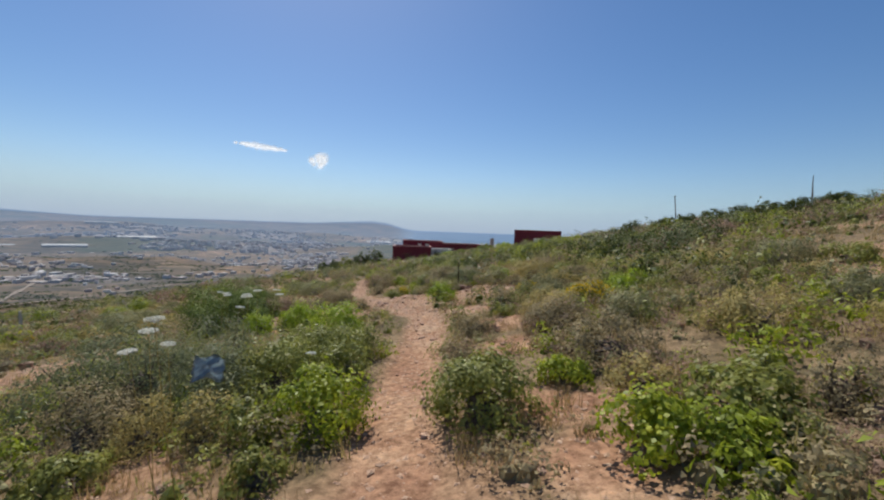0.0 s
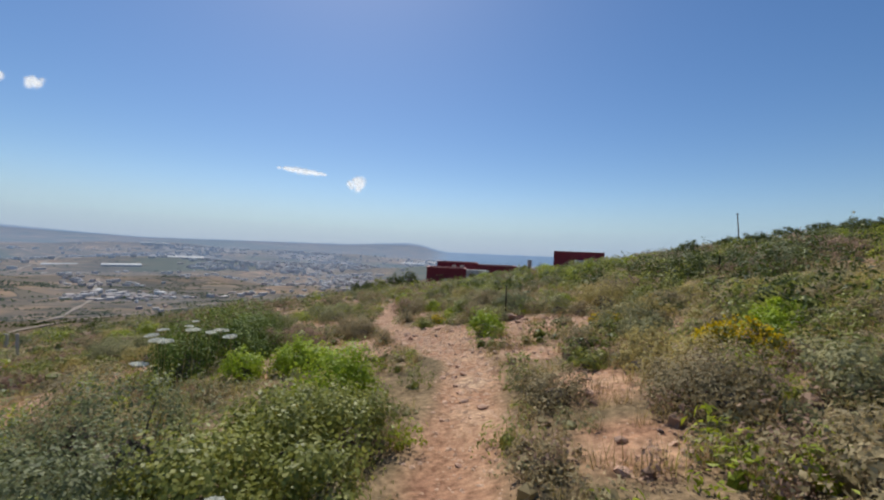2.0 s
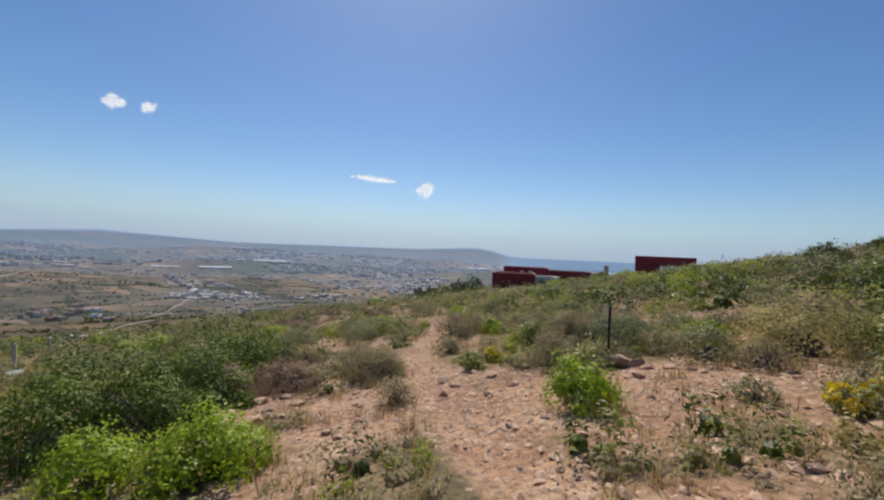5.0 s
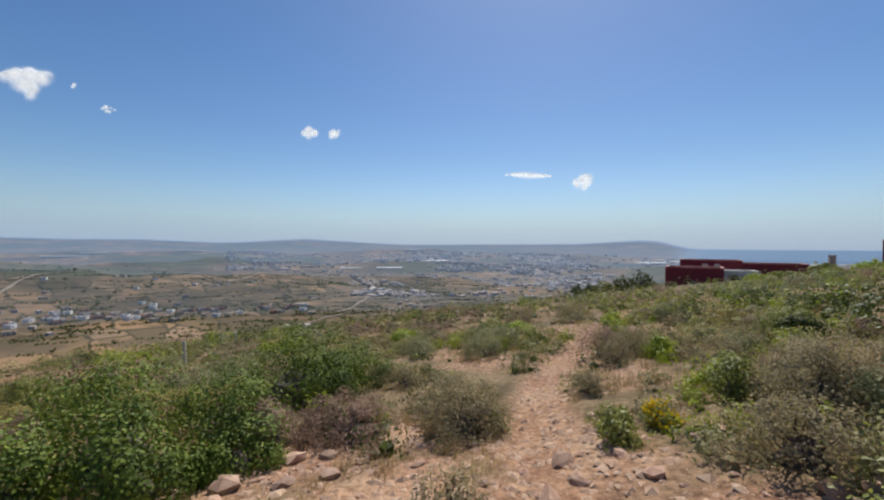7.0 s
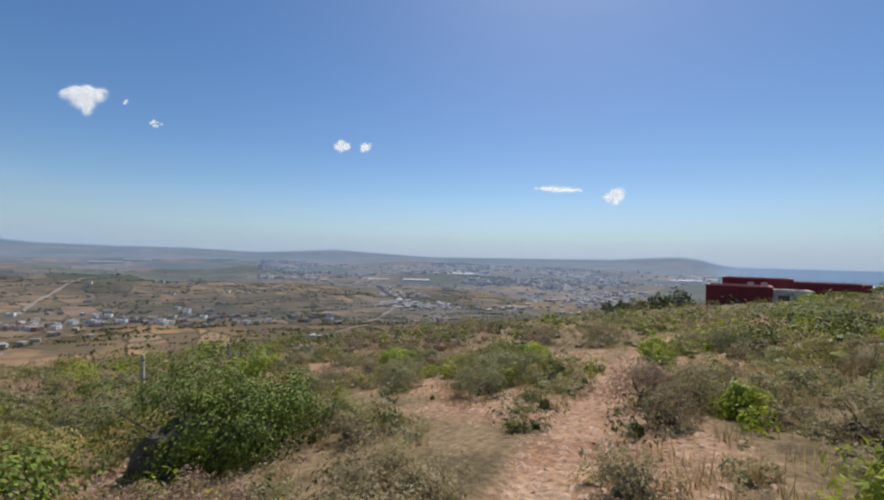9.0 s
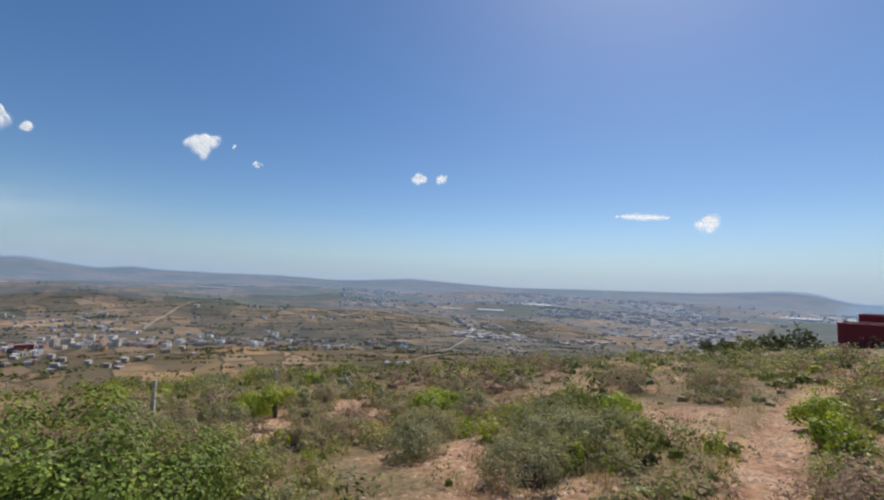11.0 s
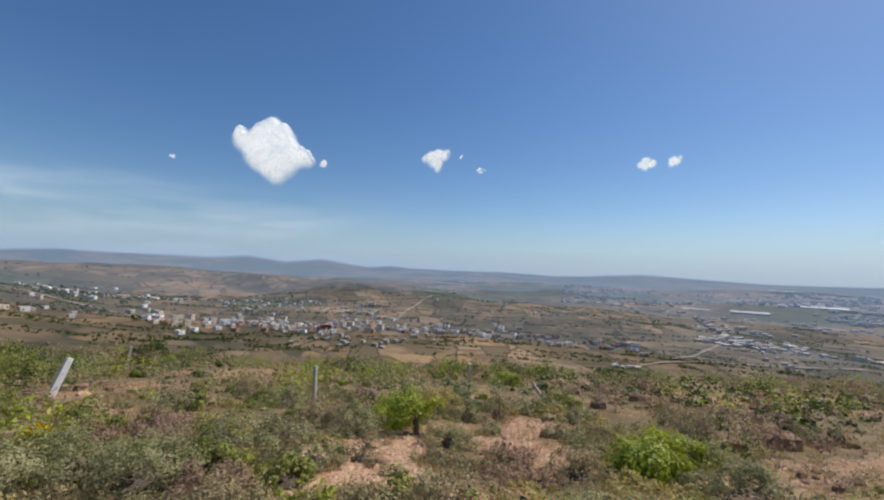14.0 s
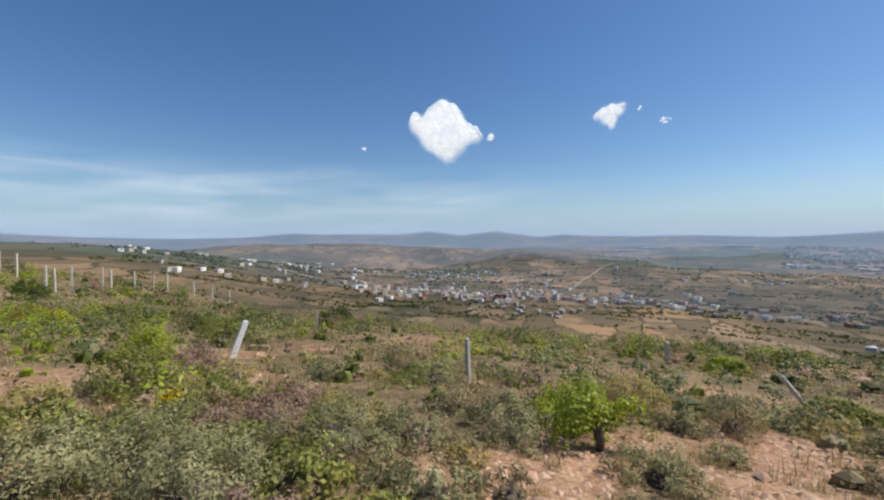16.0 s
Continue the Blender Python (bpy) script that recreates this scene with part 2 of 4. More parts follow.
    field = mixed(n, l, attribute(n, "town"), field, (.25, .22, .2))
    woods = mixed(n, l, attribute(n, "woods"), field, (.05, .068, .032))
    col = mixed(n, l, attribute(n, "far"), near_col, woods)
    col = mixed(n, l, attribute(n, "sand"), col, (.55, .46, .34))
    col = mixed(n, l, attribute(n, "sea"), col, (.03, .085, .14))
    l.new(col, p.inputs["Base Color"])
    gloss = n.new("ShaderNodeMapRange")
    l.new(attribute(n, "sea"), gloss.inputs[0])
    gloss.inputs[3].default_value, gloss.inputs[4].default_value = .95, .45
    l.new(gloss.outputs[0], p.inputs["Roughness"])
    p.inputs["Specular IOR Level"].default_value = .2
    bump = n.new("ShaderNodeBump")
    bump.inputs["Strength"].default_value, bump.inputs["Distance"].default_value = .5, .03
    high = n.new("ShaderNodeMath")
    high.operation = "ADD"
    l.new(fine.outputs["Fac"], high.inputs[0])
    l.new(grit.outputs["Fac"], high.inputs[1])
    l.new(high.outputs[0], bump.inputs["Height"])
    l.new(bump.outputs[0], p.inputs["Normal"])
    return m


def plain(name, a, b, rough=.8, scale=6.0, bump=.2, metal=0.0, by_object=0.0):
    """Two close tones in blotches, fine relief."""
    m, n, l, p = material(name)
    at = position(n)
    blot, fine = noise_node(n, l, scale, 5, .65, at), noise_node(n, l, scale * 9, 3, .6, at)
    both = n.new("ShaderNodeMath")
    both.operation = "MULTIPLY_ADD"
    l.new(fine.outputs["Fac"], both.inputs[0])
    both.inputs[1].default_value = .4
    l.new(blot.outputs["Fac"], both.inputs[2])
    col = ramp(n, [(.45, a), (.95, b)])
    l.new(both.outputs[0], col.inputs["Fac"])
    out = col.outputs[0]
    if by_object:
        info = n.new("ShaderNodeObjectInfo")
        tint = ramp(n, [(0, (1 - by_object,) * 3), (1, (1 + by_object, 1 + .9 * by_object, 1 + .8 * by_object))])
        l.new(info.outputs["Random"], tint.inputs["Fac"])
        out = mixed(n, l, 1.0, out, tint.outputs[0], "MULTIPLY")
    l.new(out, p.inputs["Base Color"])
    p.inputs["Roughness"].default_value, p.inputs["Metallic"].default_value = rough, metal
    b_node = n.new("ShaderNodeBump")
    b_node.inputs["Strength"].default_value, b_node.inputs["Distance"].default_value = bump, .01
    l.new(fine.outputs["Fac"], b_node.inputs["Height"])
    l.new(b_node.outputs[0], p.inputs["Normal"])
    return m


def haze_glow(name, colour, cover, top):
    """Glowing see-through sheet that paints haze, thickest at the valley floor and gone at the height top."""
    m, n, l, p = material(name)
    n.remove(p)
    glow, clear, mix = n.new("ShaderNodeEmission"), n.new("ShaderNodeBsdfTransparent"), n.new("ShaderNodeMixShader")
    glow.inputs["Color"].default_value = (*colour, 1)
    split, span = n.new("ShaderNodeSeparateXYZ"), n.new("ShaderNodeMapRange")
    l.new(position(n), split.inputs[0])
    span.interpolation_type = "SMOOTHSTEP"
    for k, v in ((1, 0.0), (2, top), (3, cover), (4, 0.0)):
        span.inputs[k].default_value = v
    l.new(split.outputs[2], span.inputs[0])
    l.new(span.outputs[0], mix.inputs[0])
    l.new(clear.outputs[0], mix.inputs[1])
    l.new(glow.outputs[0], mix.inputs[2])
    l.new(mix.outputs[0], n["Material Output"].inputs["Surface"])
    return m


# ---- building tools ----
def mesh_from(name, verts, faces):
    me = bpy.data.meshes.new(name)
    me.from_pydata(verts, [], faces)
    return me


def quads_mesh(name, verts, count=4):
    """A mesh out of an array of loose polygons with the same number of corners."""
    verts = np.asarray(verts, np.float32).reshape(-1, 3)
    me = bpy.data.meshes.new(name)
    total = len(verts)
    me.vertices.add(total)
    me.vertices.foreach_set("co", verts.ravel())
    me.loops.add(total)
    me.loops.foreach_set("vertex_index", np.arange(total, dtype=np.int32))
    me.polygons.add(total // count)
    me.polygons.foreach_set("loop_start", np.arange(0, total, count, dtype=np.int32))
    me.update(calc_edges=True)
    return me


def part(name, bm, mat, parent, label="", smooth_shade=False):
    me = bpy.data.meshes.new(name)
    bm.to_mesh(me)
    bm.free()
    if smooth_shade:
        me.polygons.foreach_set("use_smooth", [True] * len(me.polygons))
    me.materials.append(mat)
    ob = new(name, me)
    ob.parent = parent
    return tagged(ob, label)


def box(bm, x0, x1, y0, y1, z0, z1):
    v = [bm.verts.new((x, y, z)) for z in (z0, z1) for x, y in ((x0, y0), (x1, y0), (x1, y1), (x0, y1))]
    for f in ((3, 2, 1, 0), (4, 5, 6, 7), (0, 1, 5, 4), (1, 2, 6, 5), (2, 3, 7, 6), (3, 0, 4, 7)):
        bm.faces.new([v[k] for k in f])
    return v


def tube(bm, points, radii, sides=6):
    """A tapered round bar through the points."""
    rings = []
    for k, p in enumerate(points):
        p = Vector(p)
        way = Vector(points[min(k + 1, len(points) - 1)]) - Vector(points[max(k - 1, 0)])
        q = way.to_track_quat("Z", "Y")
        rings.append([bm.verts.new(p + q @ Vector((radii[k] * math.cos(a), radii[k] * math.sin(a), 0)))
                      for a in (2 * math.pi * i / sides for i in range(sides))])
    for a, b in zip(rings[:-1], rings[1:]):
        for i in range(sides):
            bm.faces.new((a[i], a[(i + 1) % sides], b[(i + 1) % sides], b[i]))
    bm.faces.new(rings[0][::-1])
    bm.faces.new(rings[-1])


# ---- ground: one sheet from underfoot to the horizon ----
def build_ground():
    radii = np.concatenate(([0.0], .12 * np.exp(np.arange(0, 1000) * .032)))
    radii = radii[radii < 4700]
    angles = np.arange(0, 360, .72)
    R_, A = np.meshgrid(radii[1:], np.radians(angles), indexing="ij")
    x, y = MIDDLE[0] - R_ * np.sin(A), MIDDLE[1] + R_ * np.cos(A)
    z = land(x, y)
    rows, cols = x.shape
    co = np.stack((x, y, z), -1).reshape(-1, 3)
    co = np.vstack((co, [[MIDDLE[0], MIDDLE[1], lift(*MIDDLE)]]))
    i, j = np.meshgrid(np.arange(rows - 1), np.arange(cols), indexing="ij")
    k = (j + 1) % cols
    quads = np.stack((i * cols + j, i * cols + k, (i + 1) * cols + k, (i + 1) * cols + j), -1).reshape(-1, 4)[:, ::-1]
    fan = [(len(co) - 1, (c + 1) % cols, c)[::-1] for c in range(cols)]
    me = bpy.data.meshes.new("ground")
    me.from_pydata(co.tolist(), [], quads.tolist() + fan)
    me.polygons.foreach_set("use_smooth", [True] * len(me.polygons))
    px, py = co[:, 0], co[:, 1]
    r = np.hypot(px - MIDDLE[0], py - MIDDLE[1])
    az = np.degrees(np.arctan2(MIDDLE[0] - px, py - MIDDLE[1]))
    over = hillside(px, py) - valley(px, py)
    sea = smooth(7, 3.5, az) * smooth(2200, 2300, r) * (az > -70)
    town = smooth(.42, .6, fractal(px / 260, py / 260, 44)) * smooth(70, 45, az) * smooth(0, 6, az) * smooth(900, 1200, r) * smooth(2900, 2300, r)
    yards = smooth(.46, .6, fractal(px / 130, py / 130, 45)) * smooth(52, 36, az) * smooth(10, 16, az) * smooth(460, 560, r) * smooth(1100, 900, r)
    town = np.maximum(town, yards)
    woods = smooth(.55, .62, fractal(px / 330, py / 330, 51)) * smooth(500, 700, r)
    for a, d, wide in ((75, 800, 90), (99, 640, 75), (101, 700, 70), (89, 1150, 150), (128, 700, 120), (144, 600, 230)):
        c = direction(a, 0) * d
        woods = np.maximum(woods, smooth(1.2, .7, np.hypot(px - c.x, py - c.y) / wide + .5 * (fractal(px / 60, py / 60, 9) - .5)))
    layers = {"bare": bare_mask(px, py) * smooth(60, 25, r), "far": smooth(6, -4, over), "sea": sea, "town": town * .8,
              "woods": woods * .7, "sand": smooth(2050, 2150, r) * smooth(2330, 2260, r) * smooth(9, 7, az) * (az > -70)}
    for name, values in layers.items():
        me.attributes.new(name, "FLOAT", "POINT").data.foreach_set("value", values.astype(np.float32))
    me.materials.append(ground_material())
    return tagged(new("ground", me), "stony red hillside falling to a wide valley of dry fields and the sea", "ground", kind="structure")


ground = build_ground()


# ---- haze over the valley, painted by sheets that glow ----
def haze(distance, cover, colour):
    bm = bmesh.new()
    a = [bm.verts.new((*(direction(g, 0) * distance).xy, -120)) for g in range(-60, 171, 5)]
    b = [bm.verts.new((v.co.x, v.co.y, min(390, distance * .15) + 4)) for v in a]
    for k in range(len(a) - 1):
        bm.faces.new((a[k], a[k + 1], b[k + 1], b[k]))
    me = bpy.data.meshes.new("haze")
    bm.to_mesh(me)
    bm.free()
    me.materials.append(haze_glow("haze", colour, cover, min(390, distance * .15)))
    tagged(new("backdrop_haze_glow", me), "thin bluish glowing sheet that paints haze over the valley", "haze", kind="structure")


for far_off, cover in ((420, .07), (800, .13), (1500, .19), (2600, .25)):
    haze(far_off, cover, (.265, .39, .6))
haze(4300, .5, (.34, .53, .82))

# ---- red farm buildings on the shoulder of the hill ----
RED = plain("red_paint", (.15, .012, .02), (.21, .02, .03), .75, .8, .15)
RED_ROOF = plain("roof_screed", (.36, .3, .27), (.46, .4, .36), .9, .5, .2)
COPING = plain("faded_coping", (.34, .14, .13), (.46, .24, .22), .85, 1.5, .2)
WHITEWASH = plain("whitewash", (.62, .6, .56), (.78, .76, .72), .85, .6, .2, by_object=.08)
GLASS_DARK = plain("shaded_window", (.03, .035, .04), (.06, .07, .08), .15, 2, .02)
CREAM = plain("cream_shutter", (.6, .52, .4), (.7, .62, .5), .7, 2, .1)


def walls_with_openings(bm, w, h, y0, y1, holes):
    """One wall along x, from -w/2 to w/2, with rectangular holes (x0, x1, z0, z1) right through it."""
    xs = sorted({-w / 2, w / 2, *(v for q in holes for v in q[:2])})
    zs = sorted({0, h, *(v for q in holes for v in q[2:])})
    for x0, x1 in zip(xs[:-1], xs[1:]):
        for z0, z1 in zip(zs[:-1], zs[1:]):
            if not any(q[0] <= x0 and x1 <= q[1] and q[2] <= z0 and z1 <= q[3] for q in holes):
                box(bm, x0, x1, y0, y1, z0, z1)
    bmesh.ops.remove_doubles(bm, verts=bm.verts[:], dist=.001)


def flat_house(name, label, w, d, h, wall_mat, holes, category="house", shutter=None):
    """A flat-roofed block; its front faces -y. holes: the front's windows and doors."""
    base = new(name)
    tagged(base, label, category)
    t = .25
    bm = bmesh.new()
    walls_with_openings(bm, w, h, -d / 2, -d / 2 + t, holes)
    part("front_wall", bm, wall_mat, base)
    for side in (-1, 1):
        bm = bmesh.new()
        box(bm, side * w / 2 - (t if side > 0 else 0), side * w / 2 + (t if side < 0 else 0), -d / 2 + t, d / 2 - t, 0, h)
        part("side_wall", bm, wall_mat, base)
    bm = bmesh.new()
    box(bm, -w / 2, w / 2, d / 2 - t, d / 2, 0, h)
    part("back_wall", bm, wall_mat, base)
    bm = bmesh.new()
    box(bm, -w / 2 + t, w / 2 - t, -d / 2 + t, d / 2 - t, h - .55, h - .4)
    part("roof", bm, RED_ROOF, base)
    bm = bmesh.new()
    for x0, x1, y0, y1 in ((-w / 2 - .04, w / 2 + .04, -d / 2 - .04, -d / 2 + .3), (-w / 2 - .04, w / 2 + .04, d / 2 - .3, d / 2 + .04),
                           (-w / 2 - .04, -w / 2 + .3, -d / 2 + .3, d / 2 - .3), (w / 2 - .3, w / 2 + .04, -d / 2 + .3, d / 2 - .3)):
        box(bm, x0, x1, y0, y1, h, h + .09)
    part("coping", bm, COPING if wall_mat is RED else wall_mat, base)
    for x0, x1, z0, z1 in holes:
        bm = bmesh.new()
        box(bm, x0, x1, -d / 2 + .1, -d / 2 + .14, z0, z1)
        pane = part("window" if z0 > .3 else "door", bm, shutter or GLASS_DARK, base)
        bm = bmesh.new()
        e = .06
        for a0, a1, b0, b1 in ((x0, x1, z0, z0 + e), (x0, x1, z1 - e, z1), (x0, x0 + e, z0 + e, z1 - e), (x1 - e, x1, z0 + e, z1 - e)):
            box(bm, a0, a1, -d / 2 + .06, -d / 2 + .1, b0, b1)
        part("frame", bm, WHITEWASH, pane)
    return base


def stand(ob, x, y, turn=0.0, sink=.1, z=None):
    ob.matrix_world = pose(x, y, (lift(x, y) if z is None else z) - sink, 0, 0, turn)
    return ob


stand(flat_house("farm_building", "dark red flat-roofed block with a pale roof edge", 6.9, 5.5, 3.1, RED,
                 [(-.2, .1, .9, 1.3)]), -5.4, 78.2, 3, z=-6.0)
stand(flat_house("farm_building", "red flat-roofed block with two cream-shuttered windows", 7.8, 5, 4.0, RED,
                 [(-1.0, -.3, 2.85, 3.5), (.5, 1.2, 2.85, 3.5)], shutter=CREAM), -3.8, 85.2, 3, z=-6.0)
stand(flat_house("farm_building", "long low red flat-roofed building beside the shuttered block", 7.6, 5, 3.1, RED,
                 [(-2.4, -1.5, 0, 2.1), (.6, 1.3, 1.2, 2.0)]), 3.8, 86.8, 2, z=-5.5)
stand(flat_house("farm_building", "dark red flat-roofed house higher on the slope", 8.5, 4.6, 3.3, RED,
                 [(3.0, 3.9, .9, 2.0)]), 18.3, 80.8, -12, z=-2.5)
stand(flat_house("shed", "whitewashed low shed between the red blocks", 3.9, 3.0, 1.75, WHITEWASH,
                 [(-1.5, -.2, .2, 1.2)], "shed"), -.2, 80.0, 10, z=-5.05)


def stone_pillar():
    base = tagged(new("stone_pillar"), "squat grey stone pillar behind the red buildings", "pillar")
    bm = bmesh.new()
    v = box(bm, -.36, .36, -.36, .36, -.4, 2.3)
    bmesh.ops.bevel(bm, geom=bm.edges[:], offset=.05, segments=1, affect="EDGES")
    part("shaft", bm, RED_ROOF, base)
    bm = bmesh.new()
    box(bm, -.4, .4, -.4, .4, 2.3, 2.4)
    part("cap", bm, RED_ROOF, base)
    base.matrix_world = pose(11.0, 92, lift(11.0, 92), 0, 0, 10)


stone_pillar()
stand(flat_house("shed", "low rendered outhouse in front of the upper red house", 3.4, 2.4, 1.5, WHITEWASH, [(.4, 1.2, 0, 1.2)], "shed"), 18.6, 77.2, -12, z=-2.2)


# ---- plants ----
def leaf_quads(rng, centres, length, width, faces=None):
    """One diamond leaf at each centre; faces gives the way that each leaf looks, else they are turned at random."""
    n = len(centres)
    way = rng.normal(size=(n, 3))
    way[:, 2] = np.abs(way[:, 2]) * .9 + .1
    if faces is not None:
        look_to = faces + rng.normal(size=(n, 3)) * .34
        look_to /= np.linalg.norm(look_to, axis=1)[:, None] + 1e-9
        way = way - look_to * np.sum(way * look_to, axis=1)[:, None]
        side = np.cross(way, look_to)
    else:
        side = np.cross(way, rng.normal(size=(n, 3)))
    way /= np.linalg.norm(way, axis=1)[:, None] + 1e-9
    side /= np.linalg.norm(side, axis=1)[:, None] + 1e-9
    ln = (length * rng.uniform(.6, 1.3, n))[:, None]
    wd = (width * rng.uniform(.6, 1.3, n))[:, None]
    a = centres - way * ln * .5
    b = centres + way * ln * .5
    return np.stack((a, centres + side * wd * .5, b, centres - side * wd * .5), 1)


def crown_centres(rng, w, h, leaves, clumps, base=.12, tight=.23, most=.2):
    """Leaf places on rounded sprays that crowd an uneven dome of width w and height h; the sprays, and the way out at each leaf."""
    az = rng.uniform(0, 2 * math.pi, clumps)
    up = np.abs(rng.uniform(-.08, 1, clumps)) ** .85
    reach = np.where(rng.random(clumps) < .22, rng.uniform(.4, .7, clumps), rng.uniform(.72, 1.0, clumps))
    reach = reach * (1 + .24 * np.sin(2 * az + rng.uniform(0, 6)) * np.cos(3 * az + rng.uniform(0, 6)))
    flat = np.sqrt(np.clip(1 - up ** 2, .02, 1))
    c = np.stack((np.cos(az) * flat * reach * w / 2, np.sin(az) * flat * reach * w / 2, h * (base + (1 - base) * up * reach * .9)), -1)
    size = min(most, tight * min(w, 1.3 * h)) * rng.uniform(.6, 1.4, clumps)
    pick = rng.integers(0, clumps, leaves)
    out = c - np.array([0, 0, .15 * h])
    out /= np.linalg.norm(out, axis=1)[:, None] + 1e-9
    off = rng.normal(size=(leaves, 3)) + .7 * out[pick] + np.array([0, 0, .25])
    off /= np.linalg.norm(off, axis=1)[:, None] + 1e-9
    stray = np.where(rng.random(leaves) < .05, rng.uniform(1.1, 1.6, leaves), rng.uniform(.5, 1.12, leaves))
    p = c[pick] + off * (size[pick] * stray)[:, None]
    p[:, 2] = np.maximum(p[:, 2], .02 * h)
    return p, c, off + .35 * out[pick]


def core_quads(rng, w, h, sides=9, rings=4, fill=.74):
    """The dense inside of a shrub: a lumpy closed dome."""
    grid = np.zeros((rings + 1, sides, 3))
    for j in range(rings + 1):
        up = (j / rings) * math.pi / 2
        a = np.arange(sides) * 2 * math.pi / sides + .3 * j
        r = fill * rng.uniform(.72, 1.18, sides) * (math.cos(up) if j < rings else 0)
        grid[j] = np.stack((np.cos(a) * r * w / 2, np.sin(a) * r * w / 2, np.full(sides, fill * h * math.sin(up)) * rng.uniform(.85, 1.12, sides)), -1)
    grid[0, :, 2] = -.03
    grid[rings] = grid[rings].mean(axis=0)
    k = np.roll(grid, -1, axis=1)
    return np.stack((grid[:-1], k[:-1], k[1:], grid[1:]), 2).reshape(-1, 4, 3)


def as_triangles(quads):
    return np.concatenate((quads[:, (0, 1, 2)], quads[:, (0, 2, 3)]))


LOOK = {  # leaf length, leaf width, leaves for a square metre of dome
    "bright": (.036, .016, 3000), "lime": (.034, .015, 2900), "olive": (.036, .014, 2700), "dark": (.036, .017, 2900), "oak": (.033, .016, 3500),
    "grey": (.045, .008, 2800), "heath": (.038, .012, 2700), "low": (.03, .013, 2900), "pale": (.05, .008, 2700),
    "purple": (.055, .007, 2700), "yellow": (.04, .012, 2500), "shrubtree": (.045, .022, 1700),
}
LABEL = {
    "bright": "bright green lentisk bush on dry red soil", "lime": "fresh yellow-green leafy bush beside the trail",
    "olive": "olive-green cistus bush among dry grass", "dark": "dense dark green kermes oak bush", "oak": "dense glossy oak bush with deep shade inside",
    "grey": "grey-green wiry thyme bush on stony ground", "heath": "tall shaded grey-green heath bush",
    "low": "low cushion of pale grey-green germander", "pale": "pale straw-green grassy bush",
    "purple": "dry purplish-brown twiggy bush", "yellow": "low bush covered in yellow flowers",
    "shrubtree": "small gnarled wild olive with a short trunk",
}


def bush(kind, x, y, w, h, seed, rich=1.0, twigs=9):
    """A shrub of its own: twigs from one root and a ragged crown of single leaves."""
    rng = np.random.default_rng(seed)
    name = "small_tree" if kind == "shrubtree" else "flowering_bush" if kind == "yellow" else "bush"
    base = tagged(new(name), LABEL[kind], "tree" if kind == "shrubtree" else "bush")
    length, width, density = LOOK[kind]
    away = math.hypot(x - MIDDLE[0], y - MIDDLE[1])
    big = 1.0 if away < 14 else min(4.0, (away / 14) ** .8)
    area = math.pi * w * w / 4 + 1.6 * w * h
    big *= rich ** -.4
    count = int(min(5400, max(240, 1.2 * rich ** .2 * density * area / big ** 1.7)))
    p, c, out = crown_centres(rng, w, h, int(count * .55) if kind == "shrubtree" else count, 15 if kind == "shrubtree" else int((12 if kind == "oak" else 22) + (14 if kind == "oak" else 30) * min(w, 2.5)),
                              .42 if kind == "shrubtree" else .1, .27 if kind == "oak" else .23, .32 if kind == "oak" else .2)
    mat = LEAF["bright" if kind == "shrubtree" else "olive" if kind == "yellow" else kind]
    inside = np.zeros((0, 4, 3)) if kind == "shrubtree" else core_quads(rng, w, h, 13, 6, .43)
    if kind in ("grey", "pale", "purple", "low", "heath") or away > 25:
        leaves = leaf_quads(rng, p, length * big * 1.1, width * big * 2.7, out)[:, (1, 2, 3)]
        me = quads_mesh("foliage", np.concatenate((leaves, as_triangles(inside))), 3)
    else:
        me = quads_mesh("foliage", np.concatenate((leaf_quads(rng, p, length * big * 1.12, width * big * 1.85, out), inside)))
    me.materials.append(mat)
    me.materials.append(BARK_AND_SHADE)  # dark twig-brown core paints the shade between the leaves
    shade_faces = len(inside) * (2 if len(me.polygons[0].vertices) == 3 else 1)
    if shade_faces:
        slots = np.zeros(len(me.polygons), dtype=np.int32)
        slots[-shade_faces:] = 1
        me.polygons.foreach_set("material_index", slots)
    new("foliage", me).parent = base
    if kind == "yellow":
        top = p[rng.random(len(p)) < .55] + np.array([0, 0, .04])
        me = quads_mesh("flowers", leaf_quads(rng, top, .045 * big, .03 * big))
        me.materials.append(LEAF["yellow"])
        ob = new("blossom", me)
        ob.parent = base
        tagged(ob, "yellow flowers", kind="stuff")
    for q in c[rng.permutation(len(c))[:twigs]]:
        mid = (q[0] * .4 + rng.normal() * .03, q[1] * .4 + rng.normal() * .03, q[2] * .55)
        if kind == "shrubtree":
            mid = (q[0] * .2, q[1] * .2, h * .4)
        bm = bmesh.new()
        tube(bm, [(0, 0, -.06), mid, tuple(q)], [.014 + .006 * w, .008 + .003 * w, .003], 5)
        part("branch", bm, BARK_AND_SHADE, base)
    if kind == "shrubtree":
        bm = bmesh.new()
        tube(bm, [(0, 0, -.1), (.03, .02, h * .22), (-.02, 0, h * .45)], [.055, .045, .03], 7)
        part("trunk", bm, BARK_AND_SHADE, base)
    base.matrix_world = pose(x, y, lift(x, y) - .02, 0, 0, rng.uniform(0, 360))
    return base


STROLL = [(.1, -6), (-.05, 0), (-.3, 3.7), (-.37, 6.8), (-.55, 8.7), (-.82, 9.9), (-2.1, 12.75), (-3.2, 14.25), (-4.5, 15.57), (-7.2, 16.2)]
